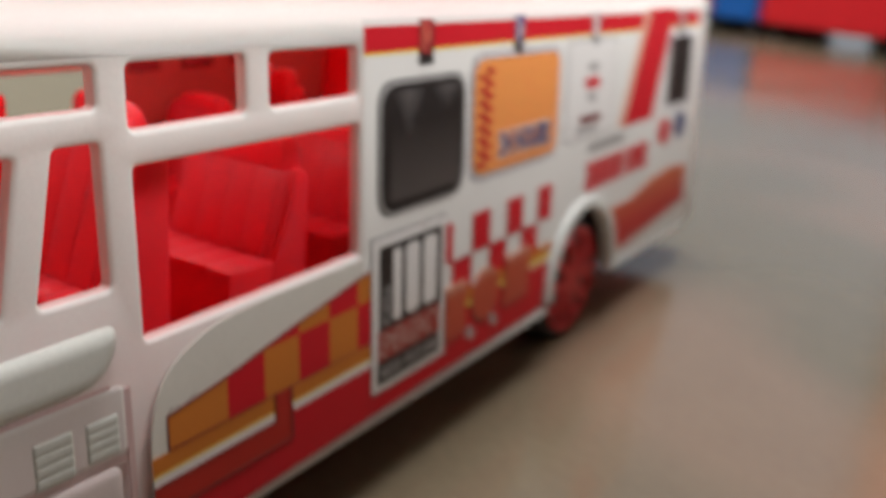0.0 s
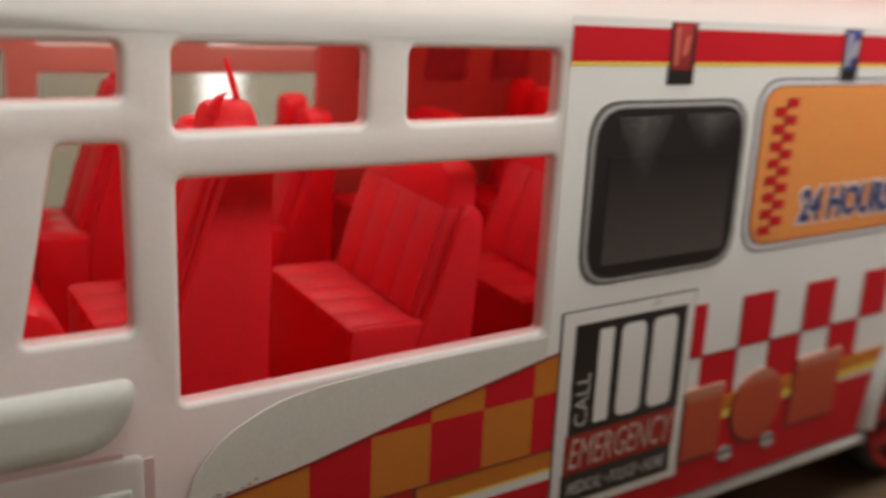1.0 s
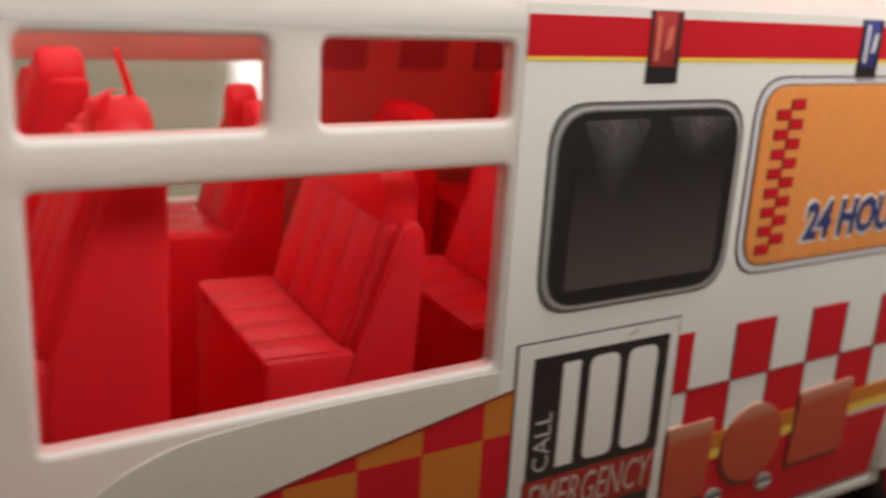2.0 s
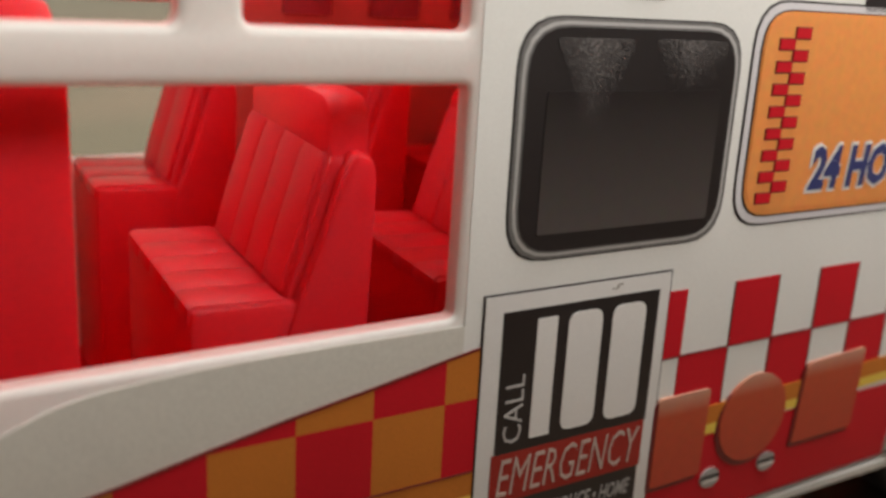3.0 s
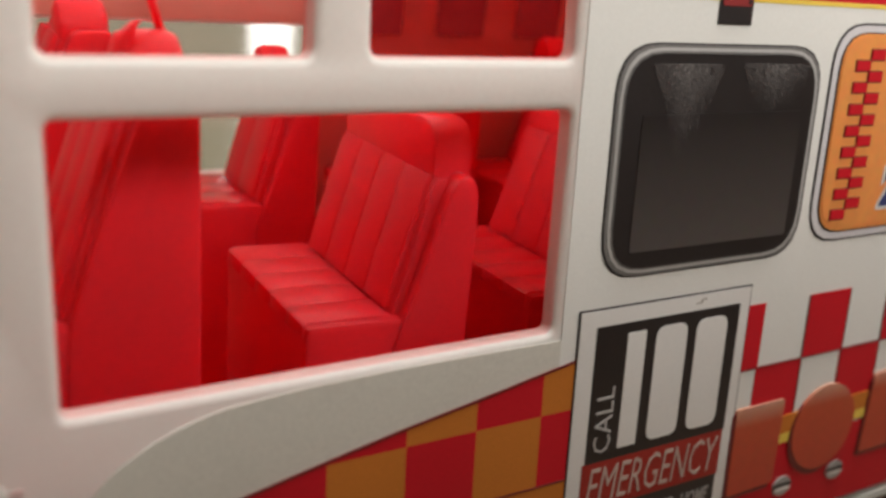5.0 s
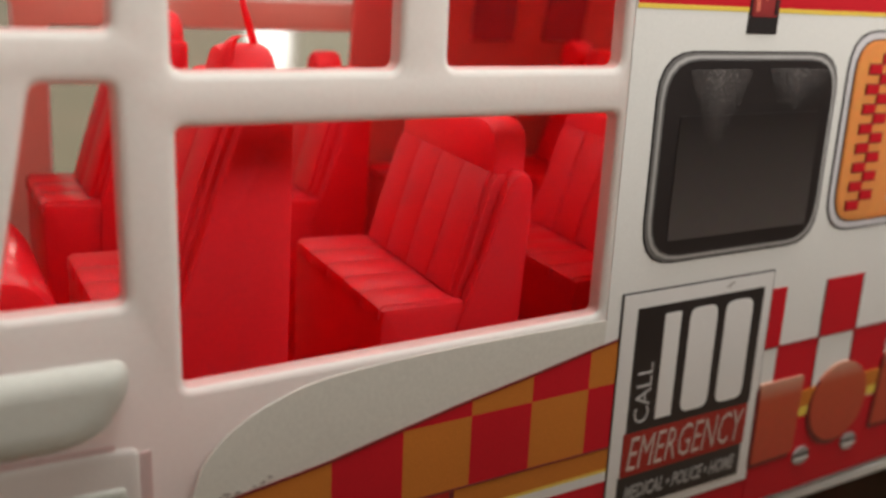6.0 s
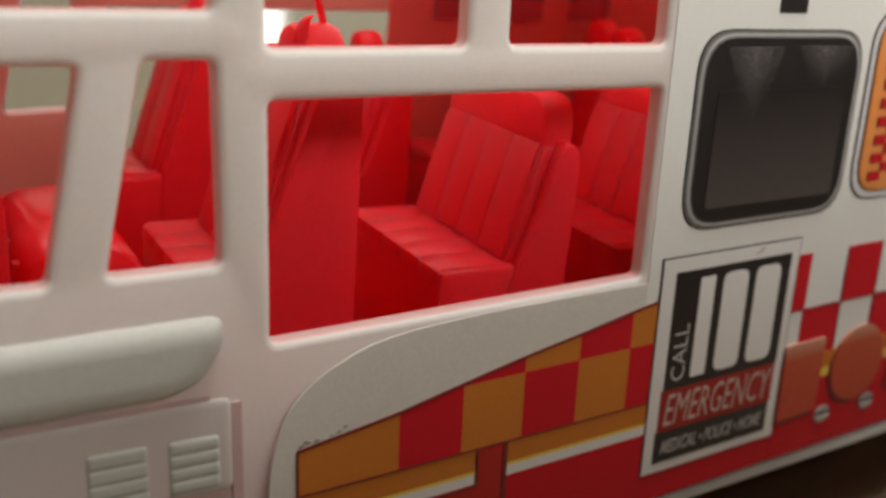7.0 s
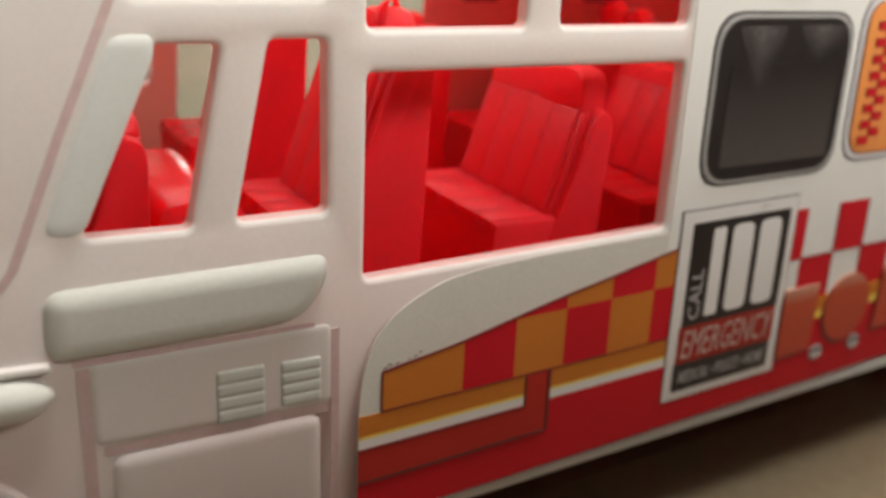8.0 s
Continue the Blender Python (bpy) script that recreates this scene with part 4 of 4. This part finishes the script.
# orange panel with a border of red squares
ink("outline", box2(9.385, 11.96, 2.33, 3.86, 0.30), 1, BLACK_PRINT)
ink("frame_line", box2(9.402, 11.943, 2.345, 3.845, 0.29), 2, PALE_PRINT)
ink("outline", box2(9.455, 11.89, 2.395, 3.80, 0.26), 3, BLACK_PRINT)
ink("frame_line", box2(9.468, 11.877, 2.407, 3.79, 0.25), 4, PANEL_ORANGE)
ink("orange_field", box2(9.48, 11.865, 2.44, 3.78, 0.24), 5, PANEL_ORANGE)
for k in range(16):
    h = 2.494 + 0.0746 * k
    x = 9.586 + 0.0019 * k + (0.146 if k % 2 else 0.0)
    ink("edge_square", box2(x - 0.004, x + 0.159, h - 0.004, h + 0.0786), 6, DARK_RED)
    ink("border_square", box2(x + 0.004, x + 0.151, h + 0.004, h + 0.0706), 7, RED_PRINT)
part("lettering", words("24 HOURS", 10.12, 11.60, 2.555, 2.875, 0.006 + LAYER * 7, 0.03, bold=0.042), NAVY_PRINT, decal)
glow = words("24 HOURS", 10.095, 11.625, 2.53, 2.90, 0.006 + LAYER * 6, 0.03, bold=0.075)
part("lettering_edge", glow, WHITE_PRINT, decal)

# pale panel: its small print cannot be read
ink("outline", box2(12.17, 14.04, 2.42, 3.90, 0.12), 1, GREY_PRINT)
ink("pale_field", box2(12.20, 14.01, 2.445, 3.875, 0.11), 2, WHITE_PRINT)
for x0, x1, h0, h1, mat in ((12.95, 13.30, 3.42, 3.56, GREY_PRINT), (12.85, 13.38, 3.18, 3.34, RED_PRINT), (12.98, 13.28, 2.98, 3.12, GREY_PRINT),
                            (12.7, 13.5, 2.66, 2.78, DARK_RED), (12.6, 13.4, 2.52, 2.62, GREY_PRINT)):
    ink("print_bar", box2(x0, x1, h0, h1, 0.03), 3, mat)

# red stripe along the roof edge with a yellow line under it
ink("red_stripe", box2(7.29, 18.4, 3.985, 4.235), 1, RED_PRINT)
ink("yellow_line", box2(7.29, 18.4, 3.955, 3.985), 1, YELLOW_PRINT)
for x0, x1, mat, shine in ((8.27, 8.555, LAMP_RED, LAMP_PINK), (10.475, 10.73, LAMP_BLUE, PALE_PRINT), (13.0, 13.26, PALE_PRINT, WHITE_PRINT), (17.2, 17.5, GREY_PRINT, PALE_PRINT)):
    ink("printed_lamp", box2(x0, x1, 3.815, 4.285), 2, BLACK_PRINT)
    ink("lamp_glass", box2(x0 + 0.02, x1 - 0.02, 3.925, 4.28, 0.02), 3, mat)
    ink("lamp_shine", box2(x0 + 0.045, x0 + 0.085, 3.96, 4.25, 0.015), 4, shine)
    ink("lamp_shine", round_poly([(x0 + 0.13, 4.02), (x0 + 0.19, 4.06), (x0 + 0.2, 4.2), (x0 + 0.15, 4.17)], 0.03), 4, shine)
    ink("lamp_rim", box2(x1 - 0.05, x1 - 0.03, 3.94, 4.27, 0.008), 4, BLACK_PRINT)
# slanted red band and the dark rear window
ink("slanted_band", [(14.55, 2.42), (16.0, 2.42), (16.86, 4.30), (15.55, 4.30)], 2, RED_PRINT)
ink("band_edge", [(14.32, 2.42), (14.55, 2.42), (15.55, 4.29), (15.32, 4.29)], 2, FADE_PRINT)
ink("outline", box2(16.66, 18.17, 2.47, 3.86, 0.12), 2, PALE_PRINT)
ink("printed_pane", box2(16.76, 18.07, 2.55, 3.79, 0.11), 3, BLACK_PRINT)

# red and white squares beside the notice
for x0, x1 in ((8.91, 9.08), (9.55, 10.02), (10.48, 10.94), (11.42, 11.86)):
    ink("checker_square", box2(x0, x1, 1.45, 1.935), 1, RED_PRINT)
for x0, x1, lo in ((9.07, 9.55, 0.98), (10.0, 10.47, 0.98), (10.93, 11.41, 1.0)):
    ink("checker_square", box2(x0, x1, lo, 1.447), 1, RED_PRINT)
ink("outline", box2(8.90, 11.86, 1.442, 1.452), 2, DARK_RED)
for x in (9.55, 10.01, 10.475, 10.935, 11.415):
    ink("outline", box2(x - 0.004, x + 0.004, 1.0, 1.935), 2, DARK_RED)
# lower red field with yellow and white lines, three printed buttons and two screw heads
ink("red_band", [(8.9, 0.1), (11.72, 0.1), (11.80, 0.55), (11.86, 0.78), (8.9, 0.78)], 2, RED_PRINT)
ink("stripe", [(8.9, 0.84), (11.9, 0.92), (11.98, 1.06), (8.9, 0.99)], 3, ORANGE_PRINT)
ink("stripe", [(8.9, 0.76), (11.86, 0.84), (11.9, 0.92), (8.9, 0.84)], 3, YELLOW_PRINT)


def button(pts):
    ink("button_shade", [(x - 0.035, h - 0.035) for x, h in pts], 4, DARK_RED)
    ink("button", pts, 5, BUTTON)


button(round_poly([(8.92, 0.46), (9.41, 0.47), (9.425, 1.15), (8.92, 1.15)], 0.03))
button([(9.93 + 0.36 * math.cos(math.tau * k / 32), 0.82 + 0.355 * math.sin(math.tau * k / 32)) for k in range(32)])
button(round_poly([(10.43, 0.49), (11.17, 0.49), (11.2, 1.19), (10.49, 1.16)], 0.04))
for x, h in ((9.54, 0.40), (10.16, 0.395)):
    pts = [(x + 0.1 * math.cos(math.tau * k / 20), h + 0.08 * math.sin(math.tau * k / 20)) for k in range(20)]
    ink("screw_head", pts, 5, GREY_PRINT, "printed grey screw head")
    ink("screw_slot", box2(x - 0.095, x + 0.095, h - 0.002, h + 0.026), 6, BLACK_PRINT)
    ink("screw_shine", box2(x - 0.075, x + 0.085, h - 0.035, h - 0.008), 6, WHITE_PRINT)

# behind the wheel: print too small to read, and a flame-coloured field
ink("print_bar", box2(13.12, 14.6, 2.17, 2.33, 0.03, 0.05), 2, GREY_PRINT)
for x0, n_bars in ((13.1, 6), (14.84, 4)):
    for k in range(n_bars):
        ink("print_bar", box2(x0 + 0.275 * k, x0 + 0.275 * k + 0.225, 1.57, 2.02, 0.02, 0.03), 2, RED_PRINT)
ink("emblem", [(16.8 + 0.34 * math.cos(math.tau * k / 18), 2.07 + 0.25 * math.sin(math.tau * k / 18)) for k in range(18)], 2, RED_PRINT)
ink("emblem", [(17.72 + 0.34 * math.cos(math.tau * k / 18), 2.1 + 0.26 * math.sin(math.tau * k / 18)) for k in range(18)], 2, NAVY_PRINT)
ink("flame_field", [(14.58, 0.26), (18.36, 0.5), (18.38, 1.22), (17.4, 1.32), (16.2, 1.24), (15.2, 1.06), (14.34, 1.08)], 2, FLAME)
